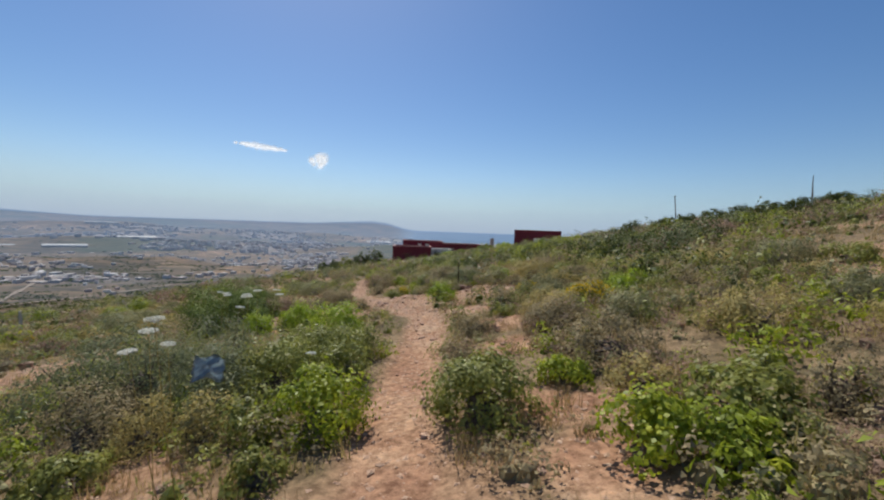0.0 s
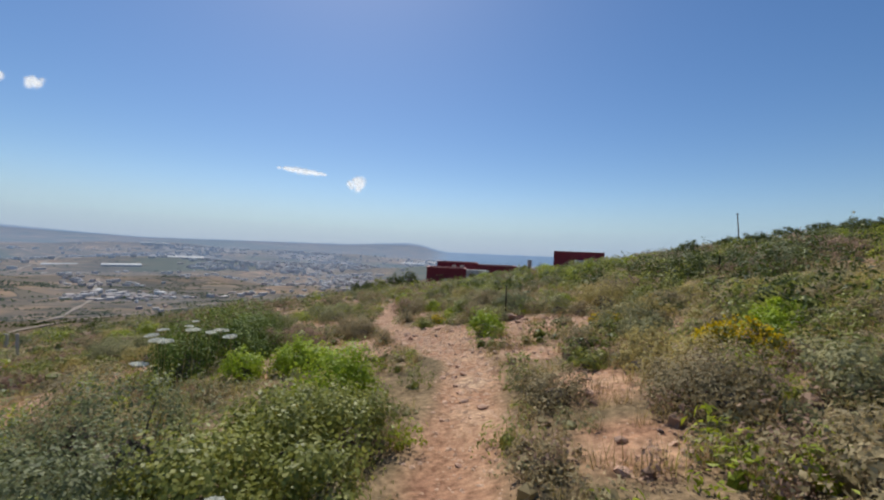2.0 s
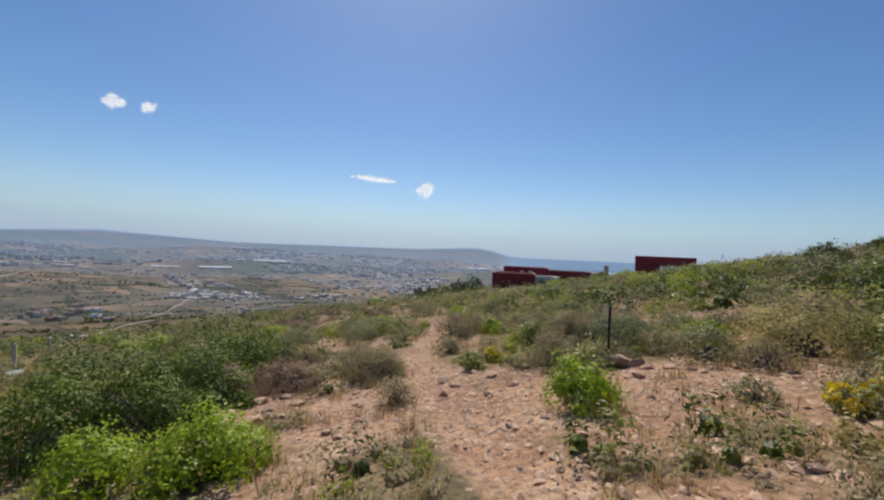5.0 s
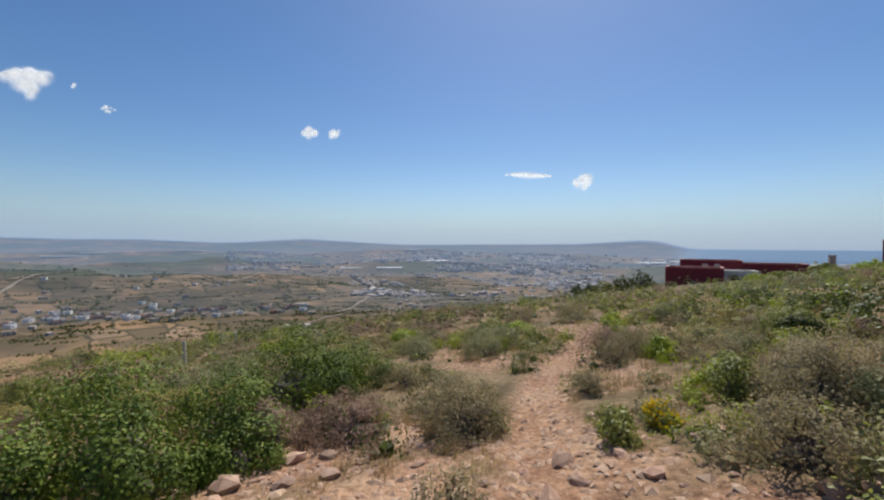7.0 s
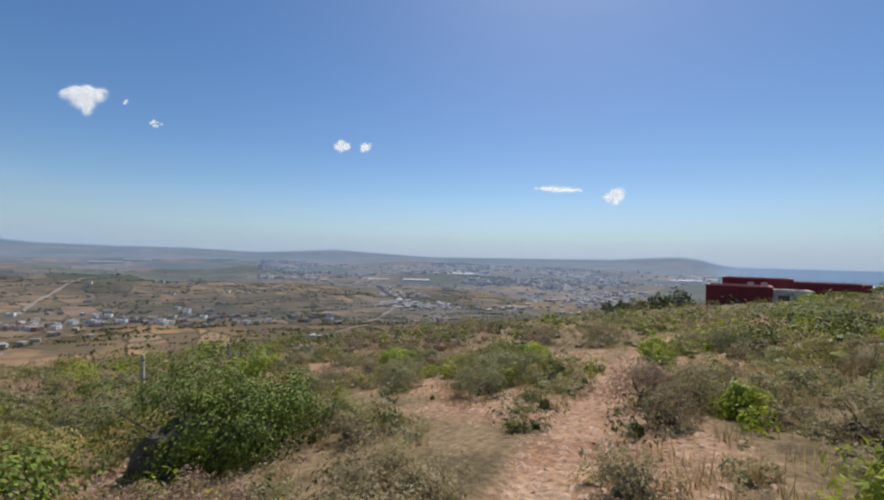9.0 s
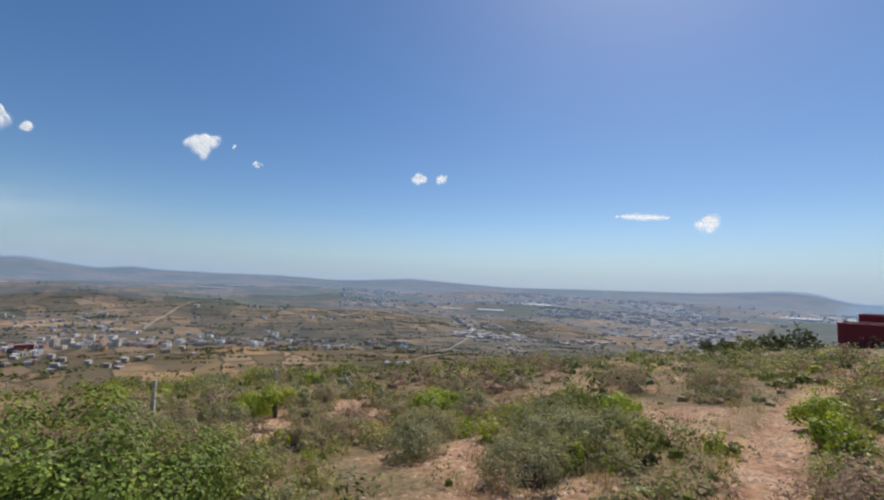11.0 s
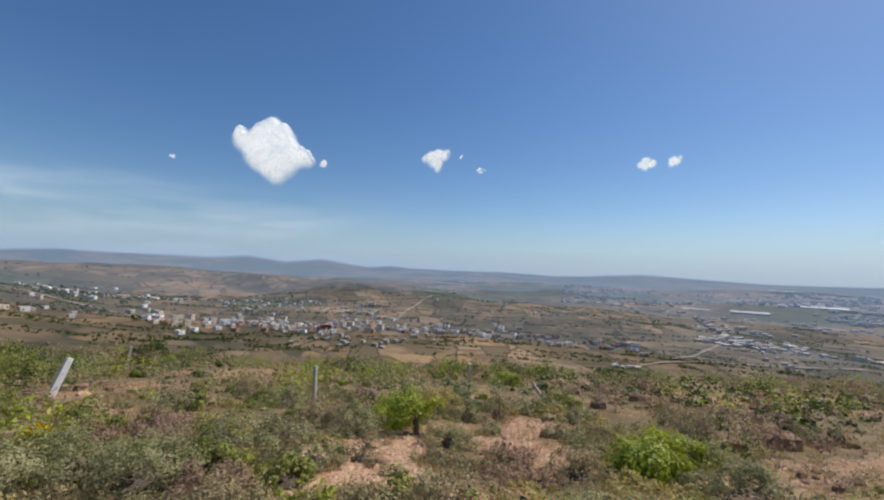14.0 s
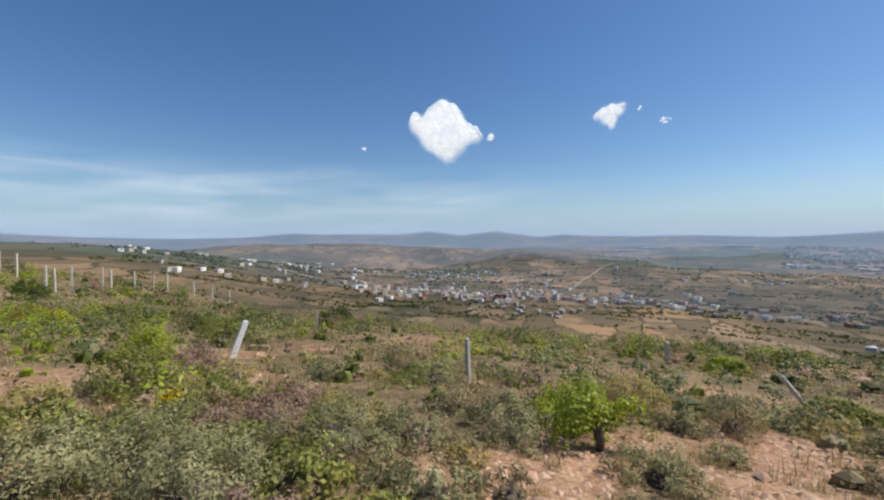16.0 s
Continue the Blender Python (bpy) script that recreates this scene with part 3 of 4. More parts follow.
BUSHES = [
    ("heath", -4.07, 4.82, 1.2, 1.0), ("heath", -3.3, 4.67, 1.15, 1.05), ("heath", -2.8, 5.4, 1.25, 1.0),
    ("heath", -2.35, 4.35, 0.9, 0.7), ("olive", -1.85, 4.75, 0.9, 0.62), ("grey", -3.2, 3.85, 1.0, 0.6), ("olive", -1.15, 4.7, 0.62, 0.46),
    ("olive", -1.75, 6.3, 1.2, 0.5), ("bright", -0.95, 3.43, 0.65, 0.61), ("olive", 0.36, 3.2, 0.82, 0.55),
    ("bright", 1.25, 2.37, 0.49, 0.44), ("bright", 1.6, 2.21, 0.45, 0.33), ("bright", 1.16, 3.76, 0.47, 0.26),
    ("olive", 2.41, 3.07, 0.39, 0.31), ("grey", 2.55, 2.63, 0.42, 0.5), ("grey", 1.67, 5.81, 1, 0.47),
    ("bright", 4.18, 9.1, 0.49, 0.28), ("pale", -2.6, 3.69, 0.59, 0.43), ("pale", -1.96, 3.5, 0.48, 0.45),
    ("olive", -1.52, 3.46, 0.42, 0.41), ("olive", -2.76, 3.07, 0.68, 0.29), ("olive", -1.13, 2.67, 0.39, 0.25),
    ("dark", 36.88, 39.41, 3.55, 0.93), ("grey", 6.85, 11.53, 0.66, 0.44), ("dark", 12.54, 29.59, 2.14, 0.87),
    ("olive", -1.6, 5.45, 0.95, 0.6), ("olive", -1.2, 5.9, 0.8, 0.5), ("lime", -2.95, 9.25, 0.75, 0.5),
    ("oak", -6.19, 13.66, 1.51, 0.95), ("grey", 0.45, 6.52, 0.51, 0.23), ("grey", 0.31, 5.2, 0.53, 0.23),
    ("grey", 1.57, 5.96, 0.77, 0.38), ("lime", 3.94, 8.46, 0.52, 0.33), ("yellow", 2.62, 7.05, 0.85, 0.3),
    ("yellow", 2.12, 10.12, 0.59, 0.2), ("olive", 0.07, 11.07, 0.51, 0.46), ("grey", -4, 6.19, 1, 0.87),
    ("lime", -3.84, 8.88, 0.64, 0.5), ("lime", -3.13, 9, 0.6, 0.45), ("oak", -5.6, 10.3, 1.6, 1.1),
    ("oak", -5.0, 11.2, 1.1, 0.85), ("oak", -6.1, 13.26, 1.25, 0.82), ("grey", -2.05, 10.99, 0.46, 0.36),
    ("grey", -3.25, 13.01, 1.1, 0.4), ("lime", 0.05, 10.57, 0.59, 0.49), ("bright", 1.97, 13.04, 0.68, 0.36),
    ("olive", 0.27, 18.73, 0.96, 0.66), ("grey", 0.86, 14.21, 1.22, 0.53), ("olive", 1.38, 13.62, 0.47, 0.32),
    ("grey", 2.08, 11.63, 0.61, 0.36), ("oak", -5.1, 9.35, 1.1, 0.8), ("oak", -4.6, 10.05, 1.0, 0.72), ("oak", -4.45, 10.9, 0.7, 0.5),
    ("grey", -2.92, 12.57, 0.85, 0.51), ("olive", -1.37, 12.54, 0.3, 0.25), ("olive", -0.56, 14.12, 0.47, 0.47),
    ("grey", 0.03, 13.66, 0.87, 0.63), ("grey", -0.16, 12.47, 0.78, 0.45), ("bright", -1.58, 16.74, 0.46, 0.32),
    ("purple", -4.37, 12.17, 1.09, 0.42), ("purple", -4.79, 11.44, 0.92, 0.5), ("yellow", -1.09, 13.05, 0.31, 0.2),
    ("bright", -3.15, 20.11, 0.66, 0.33), ("dark", 0.43, 18.35, 0.51, 0.48), ("bright", -9.77, 19.57, 0.91, 0.48),
    ("bright", -12.94, 16.69, 1.01, 0.49), ("low", -7.68, 17.62, 1.09, 0.46), ("low", -6.08, 18.94, 1.85, 0.44),
    ("grey", -8.25, 14.9, 0.94, 0.41), ("olive", -7.53, 21.6, 0.84, 0.44), ("olive", -4.86, 19.11, 0.46, 0.31),
    ("lime", -6.41, 21.49, 0.73, 0.39), ("grey", -7.65, 24.7, 1.61, 0.76), ("grey", -5.93, 25.67, 1.51, 0.74),
    ("low", -9.71, 13.91, 0.97, 0.46), ("dark", -26.52, 6.98, 1.97, 1.22), ("bright", -20.57, 21.76, 1.05, 0.45),
    ("dark", -15.63, 18.5, 0.51, 0.47), ("grey", -13.4, 18.87, 0.63, 0.49), ("olive", -11.99, 10.87, 1.01, 0.7),
    ("bright", -14.7, 8.32, 0.86, 0.68), ("shrubtree", -12.05, 16.97, 0.85, 0.66), ("dark", -24.13, -8.69, 1.42, 1.15),
    ("low", -11.11, 14.25, 1.46, 0.41), ("low", -10.09, 13.18, 1.02, 0.46), ("low", -12.02, 15.94, 1.12, 0.32),
    ("low", -11.37, 17.4, 0.78, 0.35), ("low", -12.29, 18.31, 0.55, 0.22), ("yellow", -18.46, 0.09, 1.48, 0.59),
    ("yellow", -11.59, 11.86, 0.34, 0.17), ("olive", -18.24, 7.33, 1.45, 0.88), ("grey", -16.01, 13.47, 0.72, 0.54),
    ("purple", -2.57, 16.96, 0.8, 0.59), ("grey", -2.13, 16.97, 0.79, 0.53), ("olive", -6.91, 14.58, 0.6, 0.59),
    ("low", -5.92, 14.72, 0.81, 0.33), ("low", -5.09, 17.05, 1.02, 0.43), ("low", -6.88, 16.88, 0.78, 0.43),
    ("bright", -3.45, 21.61, 0.66, 0.5), ("bright", -9.58, 19.25, 0.63, 0.46), ("purple", -5.21, 11.35, 0.69, 0.46),
    ("purple", -4.06, 11.99, 0.91, 0.42), ("grey", -3.34, 13.18, 1.01, 0.5), ("grey", -2.92, 12.57, 0.91, 0.32),
    ("olive", -1.51, 13.01, 0.38, 0.21), ("olive", -0.63, 14.87, 0.4, 0.41), ("grey", -2.04, 14.22, 0.56, 0.29),
    ("grey", -2.22, 16.11, 0.62, 0.37), ("bright", -1.55, 16.69, 0.44, 0.38), ("grey", -0.72, 16.24, 0.58, 0.35),
    ("dark", 0.27, 18.14, 0.62, 0.42), ("yellow", -1.91, 6.47, 0.49, 0.24), ("yellow", -1.41, 6.46, 0.36, 0.17),
    ("lime", -1.75, 7.25, 0.85, 0.72), ("bright", -10.04, 20.05, 0.91, 0.41), ("grey", -11.65, 21.87, 1.08, 0.57),
    ("low", -9.58, 12.67, 0.93, 0.49), ("dark", 18.65, 41.05, 2.6, 1.1), ("dark", 20.97, 39.83, 2.6, 1.1),
    ("dark", 22.59, 38.87, 2.6, 1.1), ("dark", 24.46, 37.62, 2.6, 1.1), ("dark", 25.98, 36.51, 2.6, 1.1),
    ("dark", 27.44, 35.34, 2.6, 1.1), ("dark", 28.85, 34.1, 2.6, 1.1), ("dark", 30.21, 32.81, 2.6, 1.1),
    ("dark", -11.6, 76, 3.6, 2.7), ("dark", -14.6, 76.5, 4, 2.4), ("olive", -17, 77, 3.6, 1.8),
    ("dark", -19.3, 77, 3.4, 1.6), ("dark", -21.5, 76.5, 1.8, 1.9), ("lime", 1.5, 70, 2.6, 0.7), ("olive", 4, 70, 3.2, 0.7),
    ("olive", 7.5, 72, 3, 1.2), ("lime", 9, 60, 2.4, 0.9), ("oak", -6.4, 13, 2.4, 1.35), ("lime", 3.3, 7.75, 0.6, 0.36), ("dark", 4.6, 9.6, 0.7, 0.5),
    ("grey", 0.62, 6.5, 0.75, 0.3), ("grey", 0.2, 14.0, 1.1, 0.55), ("heath", 0.75, 13.4, 1.2, 0.55),
]
for number, (kind, x, y, w, h) in enumerate(BUSHES):
    bush(kind, x, y, w, h, 100 + number)


def wild_bushes(seed, count, span, near, far, sizes, kinds, flat, open_soil=.12):
    """More bushes in clumps on the open slope, clear of the trail and of the ones above."""
    r_ = np.random.default_rng(seed)
    made = 0
    while made < count:
        x, y = r_.uniform(span[0], span[1]), r_.uniform(span[2], span[3])
        w = r_.uniform(*sizes) * (1.3 if r_.random() < .2 else 1)
        d = line_distance(STROLL, np.array([x]), np.array([y]))[0]
        clump = fractal(np.array([x / 4.5]), np.array([y / 4.5]), seed)[0]
        if not near + w / 2 < d < far or r_.random() > 3.2 * (clump - .36) or hillside(x, y) < valley(x, y) + 8 or line_distance(TRAIL, np.array([x]), np.array([y]))[0] < .5 + w / 2:
            continue
        if bare_mask(np.array([x]), np.array([y]))[0] > .5 and r_.random() > open_soil:
            continue
        if any(math.hypot(x - q[1], y - q[2]) < .36 * (w + q[3]) for q in BUSHES):
            continue
        kind = kinds[int(r_.integers(0, len(kinds)))]
        BUSHES.append((kind, x, y, w, 0))
        bush(kind, x, y, w, w * r_.uniform(*flat), 3000 + seed + made, .6 if d < 9 else .33, 4)
        made += 1


wild_bushes(11, 50, (-17, 4.5, 9, 26), 1.0, 9, (.4, .95), ("grey", "low", "grey", "olive", "low", "purple", "pale"), (.36, .52))
wild_bushes(23, 70, (1.2, 10, 2.2, 15), 1.1, 9, (.4, 1.0), ("grey", "olive", "pale", "grey", "pale", "low"), (.38, .55))
wild_bushes(51, 130, (-17, -3.5, 9.5, 21), .75, 9, (.35, .85), ("low", "grey", "low", "purple", "olive", "pale"), (.3, .45), .12)


# undergrowth nobody could count
def scatter(seed, spots, templates, scale_low, scale_high):
    """Copies of leaf templates, turned and scaled, as one array of corners."""
    rng = np.random.default_rng(seed)
    out = []
    which = rng.integers(0, len(templates), len(spots))
    for k, shape in enumerate(templates):
        at = spots[which == k]
        if not len(at):
            continue
        a = rng.uniform(0, 2 * math.pi, len(at))
        s = rng.uniform(scale_low, scale_high, len(at)) * at[:, 3]
        c, d = np.cos(a) * s, np.sin(a) * s
        x = shape[None, :, 0] * c[:, None] - shape[None, :, 1] * d[:, None] + at[:, 0:1]
        y = shape[None, :, 0] * d[:, None] + shape[None, :, 1] * c[:, None] + at[:, 1:2]
        z = shape[None, :, 2] * s[:, None] + at[:, 2:3]
        out.append(np.stack((x, y, z), -1).reshape(-1, 3))
    return np.concatenate(out)


def tuft_template(seed, leaves, length, width, w, h):
    """A low shrub of three-cornered leaves."""
    rng = np.random.default_rng(seed)
    p, c, out = crown_centres(rng, w, h, leaves, 13, .05, .24)
    inside = as_triangles(core_quads(rng, w, h, 5, 2, .36))
    return np.concatenate((leaf_quads(rng, p, length, width * 1.9, out)[:, (1, 2, 3)], inside)).reshape(-1, 3)


def spots_on_hill(seed, count, low, high, span, keep):
    """Random places in the rectangle span whose distance from the walk lies between low and high, thinned by a mask."""
    rng = np.random.default_rng(seed)
    x, y = rng.uniform(span[0], span[1], count), rng.uniform(span[2], span[3], count)
    d = line_distance(STROLL, x, y)
    chance = keep(x, y) * smooth(low * .85, low * 1.1 + .001, d) * smooth(high * 1.1, high * .8, d)
    ok = (rng.random(count) < chance) & (hillside(x, y) > valley(x, y) + 6) & (d > .42 * (low > 0))
    x, y = x[ok], y[ok]
    return np.stack((x, y, land(x, y) - .02, np.ones(len(x))), -1)


def stuff(name, label, verts, mat, category, count=3):
    me = quads_mesh(name, verts, count)
    me.materials.append(mat)
    return tagged(new(name, me), label, category, kind="stuff")


def covered(x, y):
    return np.clip(1 - 1.3 * bare_mask(x, y), 0, 1)


def in_patches(scale, low, high, seed):
    return lambda x, y: covered(x, y) * smooth(low, high, fractal(x / scale, y / scale, seed))


CLOSE, MIDDLE_SPAN, FAR_SPAN = (-20, 11, .2, 27), (-46, 40, -24, 52), (-130, 75, -70, 150)
KINDS = [("grey_scrub", "wiry grey-green scrub covering the slope", "grey", .055, .009, .44, .26, 2.0, .22, .42, 61, 1.0),
         ("green_scrub", "green leafy scrub in patches on the slope", "olive", .05, .018, .46, .34, 3.1, .34, .52, 62, 1.0),
         ("germander_cover", "pale grey-green cushion plants on dry soil", "low", .04, .016, .42, .2, 1.7, .3, .5, 63, 1.0),
         ("dark_scrub", "dark green scrub further along the hill", "dark", .05, .02, .55, .42, 4.0, .46, .58, 64, 1.0),
         ("bright_scrub", "bright green shoots among the scrub", "bright", .055, .022, .4, .3, 3.0, .54, .64, 65, .9),
         ("dry_scrub", "dry brownish twiggy scrub", "purple", .07, .007, .42, .28, 2.6, .42, .58, 66, 1.0)]
for name, label, kind, ln, wd, w, h, scale, lo, hi, seed, much in KINDS:
    close = [tuft_template(seed * 10 + k, 150, ln * .82, wd * 1.7, w, h) for k in range(4)]
    middle = [tuft_template(seed * 10 + 5 + k, 60, ln * 1.3, wd * 2.0, w * 1.5, h * 1.3) for k in range(3)]
    remote = [tuft_template(seed * 10 + 8 + k, 22, ln * 3.6, wd * 5.2, w * 2.6, h * 2.2) for k in range(3)]
    keep = in_patches(scale, lo, hi, seed)
    stuff(name, label, np.concatenate((
        scatter(seed, spots_on_hill(seed, int(2200 * much * {"dark": .4, "low": 1.6, "grey": 1.3}.get(kind, 1)), .3, 6.5, CLOSE, keep), close, .5, 1.25),
        scatter(seed + 1, spots_on_hill(seed + 100, int(3400 * much), 6.0, 32, MIDDLE_SPAN, keep), middle, .5, 1.7),
        scatter(seed + 2, spots_on_hill(seed + 200, int(2600 * much), 30, 130, FAR_SPAN, keep), remote, .6, 1.4))), LEAF[kind], "scrub")


# denser bushes along the brow of the hill
for name, label, kind, seed, count in (
        ("far_dark_bushes", "dark green bushes crowding the brow of the hill", "dark", 81, 210), ("far_olive_bushes", "olive-green bushes on the open slope", "olive", 82, 110),
        ("far_bright_bushes", "bright green bushes along the brow of the hill", "bright", 83, 80), ("far_heath_bushes", "dull grey-green heath on the open slope", "heath", 84, 110),
        ("far_dry_bushes", "dry purplish-grey bushes on the open slope", "purple", 85, 110)):
    shapes = [tuft_template(seed * 10 + k, 430, .07, .03, 1.2, .6) for k in range(3)]
    where = np.concatenate((spots_on_hill(seed, count * 9, 7, 28, (-34, 12, 14, 44), in_patches(4.5, .5, .64, seed))[:count // 2],
                            spots_on_hill(seed + 300, count * 9, 4, 34, (2.5, 30, 4, 44), in_patches(4.5, .46, .6, seed))[:count // 2],
                            spots_on_hill(seed + 500, count * 9, 7, 42, (-48, -12, -26, 9), in_patches(4.5, .42, .56, seed))[:count * 2 // 3]))
    stuff(name, label, scatter(seed, where, shapes, .55, 1.5), LEAF[kind], "bushes")


def grass_template(seed, blades, h):
    rng = np.random.default_rng(seed)
    a = rng.uniform(0, 2 * math.pi, blades)
    foot = rng.normal(size=(blades, 3)) * .05
    foot[:, 2] = 0
    tip = foot + np.stack((np.cos(a) * h * .4, np.sin(a) * h * .4, np.ones(blades) * h), -1) * rng.uniform(.4, 1.1, (blades, 1))
    side = np.stack((-np.sin(a), np.cos(a), np.zeros(blades)), -1) * .004
    return np.stack((foot - side, foot + side, tip), 1).reshape(-1, 3)


dry = [grass_template(700 + k, 26, .2) for k in range(4)]


def grassy(x, y):
    return np.clip(.35 + .65 * (1 - np.abs(2 * bare_mask(x, y) - 1)) - 1.2 * trail_mask(x, y) + .05 * bare_mask(x, y), 0, 1)


stuff("dry_grass", "thin straw-coloured dry grass tufts", np.concatenate((
    scatter(71, spots_on_hill(71, 9000, .3, 7, CLOSE, grassy), dry, .5, 1.3),
    scatter(72, spots_on_hill(72, 8000, 6, 26, (-34, 30, -14, 44), in_patches(3.3, .36, .6, 73)), dry, .8, 2.0))), LEAF["straw"], "grass")
stuff("green_grass", "fine grey-green grass between the bushes", scatter(74, spots_on_hill(74, 7000, .3, 9, CLOSE, in_patches(1.9, .35, .6, 75)), dry, .5, 1.2), LEAF["pale"], "grass")

# ---- stones ----
STONE = plain("limestone", (.3, .165, .11), (.56, .385, .275), .9, 7, .4, by_object=.35)


def stone_mesh(seed, detail=1):
    rng = np.random.default_rng(seed)
    bm = bmesh.new()
    bmesh.ops.create_icosphere(bm, subdivisions=detail, radius=.5)
    off = Vector(rng.uniform(-50, 50, 3))
    for v in bm.verts:
        v.co *= .75 + .5 * noise.noise(v.co * 1.7 + off)
        v.co.z *= .62
        if v.co.x > .3:
            v.co.x = .3 + (v.co.x - .3) * .3
    me = bpy.data.meshes.new("stone")
    bm.to_mesh(me)
    bm.free()
    me.materials.append(STONE)
    return me


PEBBLE = plain("reddish_gravel", (.33, .18, .105), (.6, .42, .29), .95, 9, .3)
STONES = [stone_mesh(40 + k) for k in range(8)]


def stone(x, y, size, seed, parent=None):
    rng = np.random.default_rng(seed)
    ob = new("stone", STONES[seed % len(STONES)])
    ob.matrix_world = pose(x, y, lift(x, y) + size * .06, rng.uniform(-20, 20), rng.uniform(-20, 20), rng.uniform(0, 360)) @ Matrix.Diagonal((
        size * rng.uniform(.8, 1.4), size * rng.uniform(.7, 1.1), size * rng.uniform(.6, 1.0), 1))
    ob.parent = parent
    return ob


ROCKS = [(1.87, 3.55, .34), (2.15, 3.4, .26), (2.35, 3.5, .3), (-.78, 12.75, .24), (-1.6, 11.55, .36), (.75, 12.1, .2), (.62, 12.35, .24),
         (.85, 12.3, .18), (.4, 12.5, .2), (.95, 12.0, .16), (.7, 12.6, .22), (-15.2, 9.7, .4), (-15.4, 20.2, .4), (-15.6, 14.9, .3),
         (.42, 12.22, .38), (.66, 12.2, .42), (.82, 12.1, .36), (.55, 12.5, .26), (.3, 12.35, .24), (.15, 12.2, .36), (-.05, 12.1, .32), (.9, 11.9, .2), (1.15, 11.85, .24),
         (.75, 11.55, .22), (1.35, 11.7, .18), (-.75, 13.1, .34), (-.62, 13.0, .24), (-3.55, 9.75, .4), (-3.75, 9.45, .34), (-3.6, 10.4, .36), (-3.95, 10.0, .3), (-4.1, 10.6, .38),
         (-3.7, 10.9, .3), (-4.15, 11.3, .34), (-3.85, 11.5, .28), (-3.5, 11.2, .3), (-4.0, 11.9, .26), (-3.3, 10.1, .22), (-3.4, 10.7, .2), (-3.9, 10.4, .22),
         (-1.75, 12.2, .3), (-1.5, 11.9, .22), (-1.95, 11.9, .18), (-1.3, 12.3, .2), (-10.9, 16.2, .22), (-10.4, 16.3, .3), (-8.9, 17.5, .26), (-11.9, 18.5, .24),
         (-15.0, 15.3, .36), (-15.25, 15.0, .28), (-16.1, 10.0, .4), (-15.9, 10.4, .3), (-21.6, 24.4, .7), (-22.3, 24.9, .8), (-20.9, 25.3, .6), (-16.4, 24.6, .6)]
for number, (x, y, size) in enumerate(ROCKS):
    tagged(stone(x, y, size, 300 + number), "rough pinkish-grey limestone rock on the soil", "rock", "rocks by the trail").name = "rock"

# ---- posts ----
IRON = plain("rusty_iron", (.02, .015, .013), (.06, .035, .025), .7, 30, .3, .6)
CONCRETE = plain("weathered_concrete", (.4, .37, .31), (.6, .56, .49), .9, 12, .4, by_object=.12)
WHITE_POST = plain("whitewashed_concrete", (.66, .65, .61), (.8, .79, .76), .85, 12, .3)
WIRE = plain("fence_wire", (.2, .2, .2), (.3, .29, .28), .5, 30, .1, .8)


def concrete_post(label, x, y, h, lean, turn, mat, thick=.05, head=True):
    base = tagged(new("fence_post"), label, "post", "old fence posts")
    bm = bmesh.new()
    v = box(bm, -thick, thick, -thick * .8, thick * .8, -.15, h)
    for k in v[4:]:
        k.co.x *= .85
        k.co.y *= .85
    bmesh.ops.bevel(bm, geom=bm.edges[:], offset=.008, segments=1, affect="EDGES")
    part("shaft", bm, mat, base)
    if head:
        for z in (.3 * h, .6 * h, .9 * h):
            bm = bmesh.new()
            tube(bm, [(-thick - .004, 0, z), (0, -thick - .004, z), (thick + .004, 0, z)], [.003] * 3, 4)
            part("wire_tie", bm, WIRE, base)
    base.matrix_world = pose(x, y, lift(x, y), 0, lean, turn)
    return base


def iron_post(label, x, y, h):
    base = tagged(new("iron_post"), label, "post", "iron posts")
    bm = bmesh.new()
    box(bm, -.016, .016, -.002, .002, -.15, h)
    part("web", bm, IRON, base)
    bm = bmesh.new()
    box(bm, -.002, .002, .002, .03, -.15, h)
    part("flange", bm, IRON, base)
    base.matrix_world = pose(x, y, lift(x, y), 0, 0, 25)


iron_post("thin rusty iron post wedged upright among stones", .53, 12.36, .78)
iron_post("thin rusty iron post far off in the scrub", 7.2, 15.9, .7)
OLD = "leaning old concrete fence post on the slope"
concrete_post("upright pale concrete fence post beside a dark rock", -15.1, 15.1, .84, -2, 50, CONCRETE)
concrete_post("broken whitewashed concrete post leaning over a rock", -15.5, 9.7, .85, 20, 138, WHITE_POST, .07)
concrete_post(OLD, -23.2, 7.6, .95, 6, 118, CONCRETE)
concrete_post(OLD, -38, 11, .9, 0, 10, CONCRETE)
concrete_post("short grey concrete post", -22.4, 20.8, .66, 0, 10, CONCRETE, .08)
concrete_post("fallen concrete post lying over at a steep angle", -15.4, 20.9, .6, 38, 232, CONCRETE, .04)
FENCE = [(-27.9, -16.7, 1.5), (-28.5, -16.2, 1.5), (-26.2, -10.6, 1.6), (-26.8, -10.8, 1.5), (-28.6, -11.9, 1.6), (-30.9, -12.3, 1.6),
         (-31.5, -12.3, 1.5), (-35, -14.2, 1.4), (-36.5, -14.0, 1.4), (-38.5, -14.6, 1.5), (-40.4, -13.6, 1.3), (-41.5, -12.6, 1.4), (-42.5, -11.6, 1.3)]
for number, (x, y, h) in enumerate(FENCE):
    concrete_post("weathered concrete fence post standing in the scrub", x, y, h, random.uniform(-3, 3), random.uniform(0, 90), CONCRETE, .07)


def utility_pole(x, y, h, lean, braced):
    base = tagged(new("utility_pole"), "thin dark wooden pole on the hill crest", "pole", "poles on the crest")
    bm = bmesh.new()
    tube(bm, [(0, 0, -.3), (0, 0, h)], [.06, .045], 8)
    part("mast", bm, BARK_AND_SHADE, base)
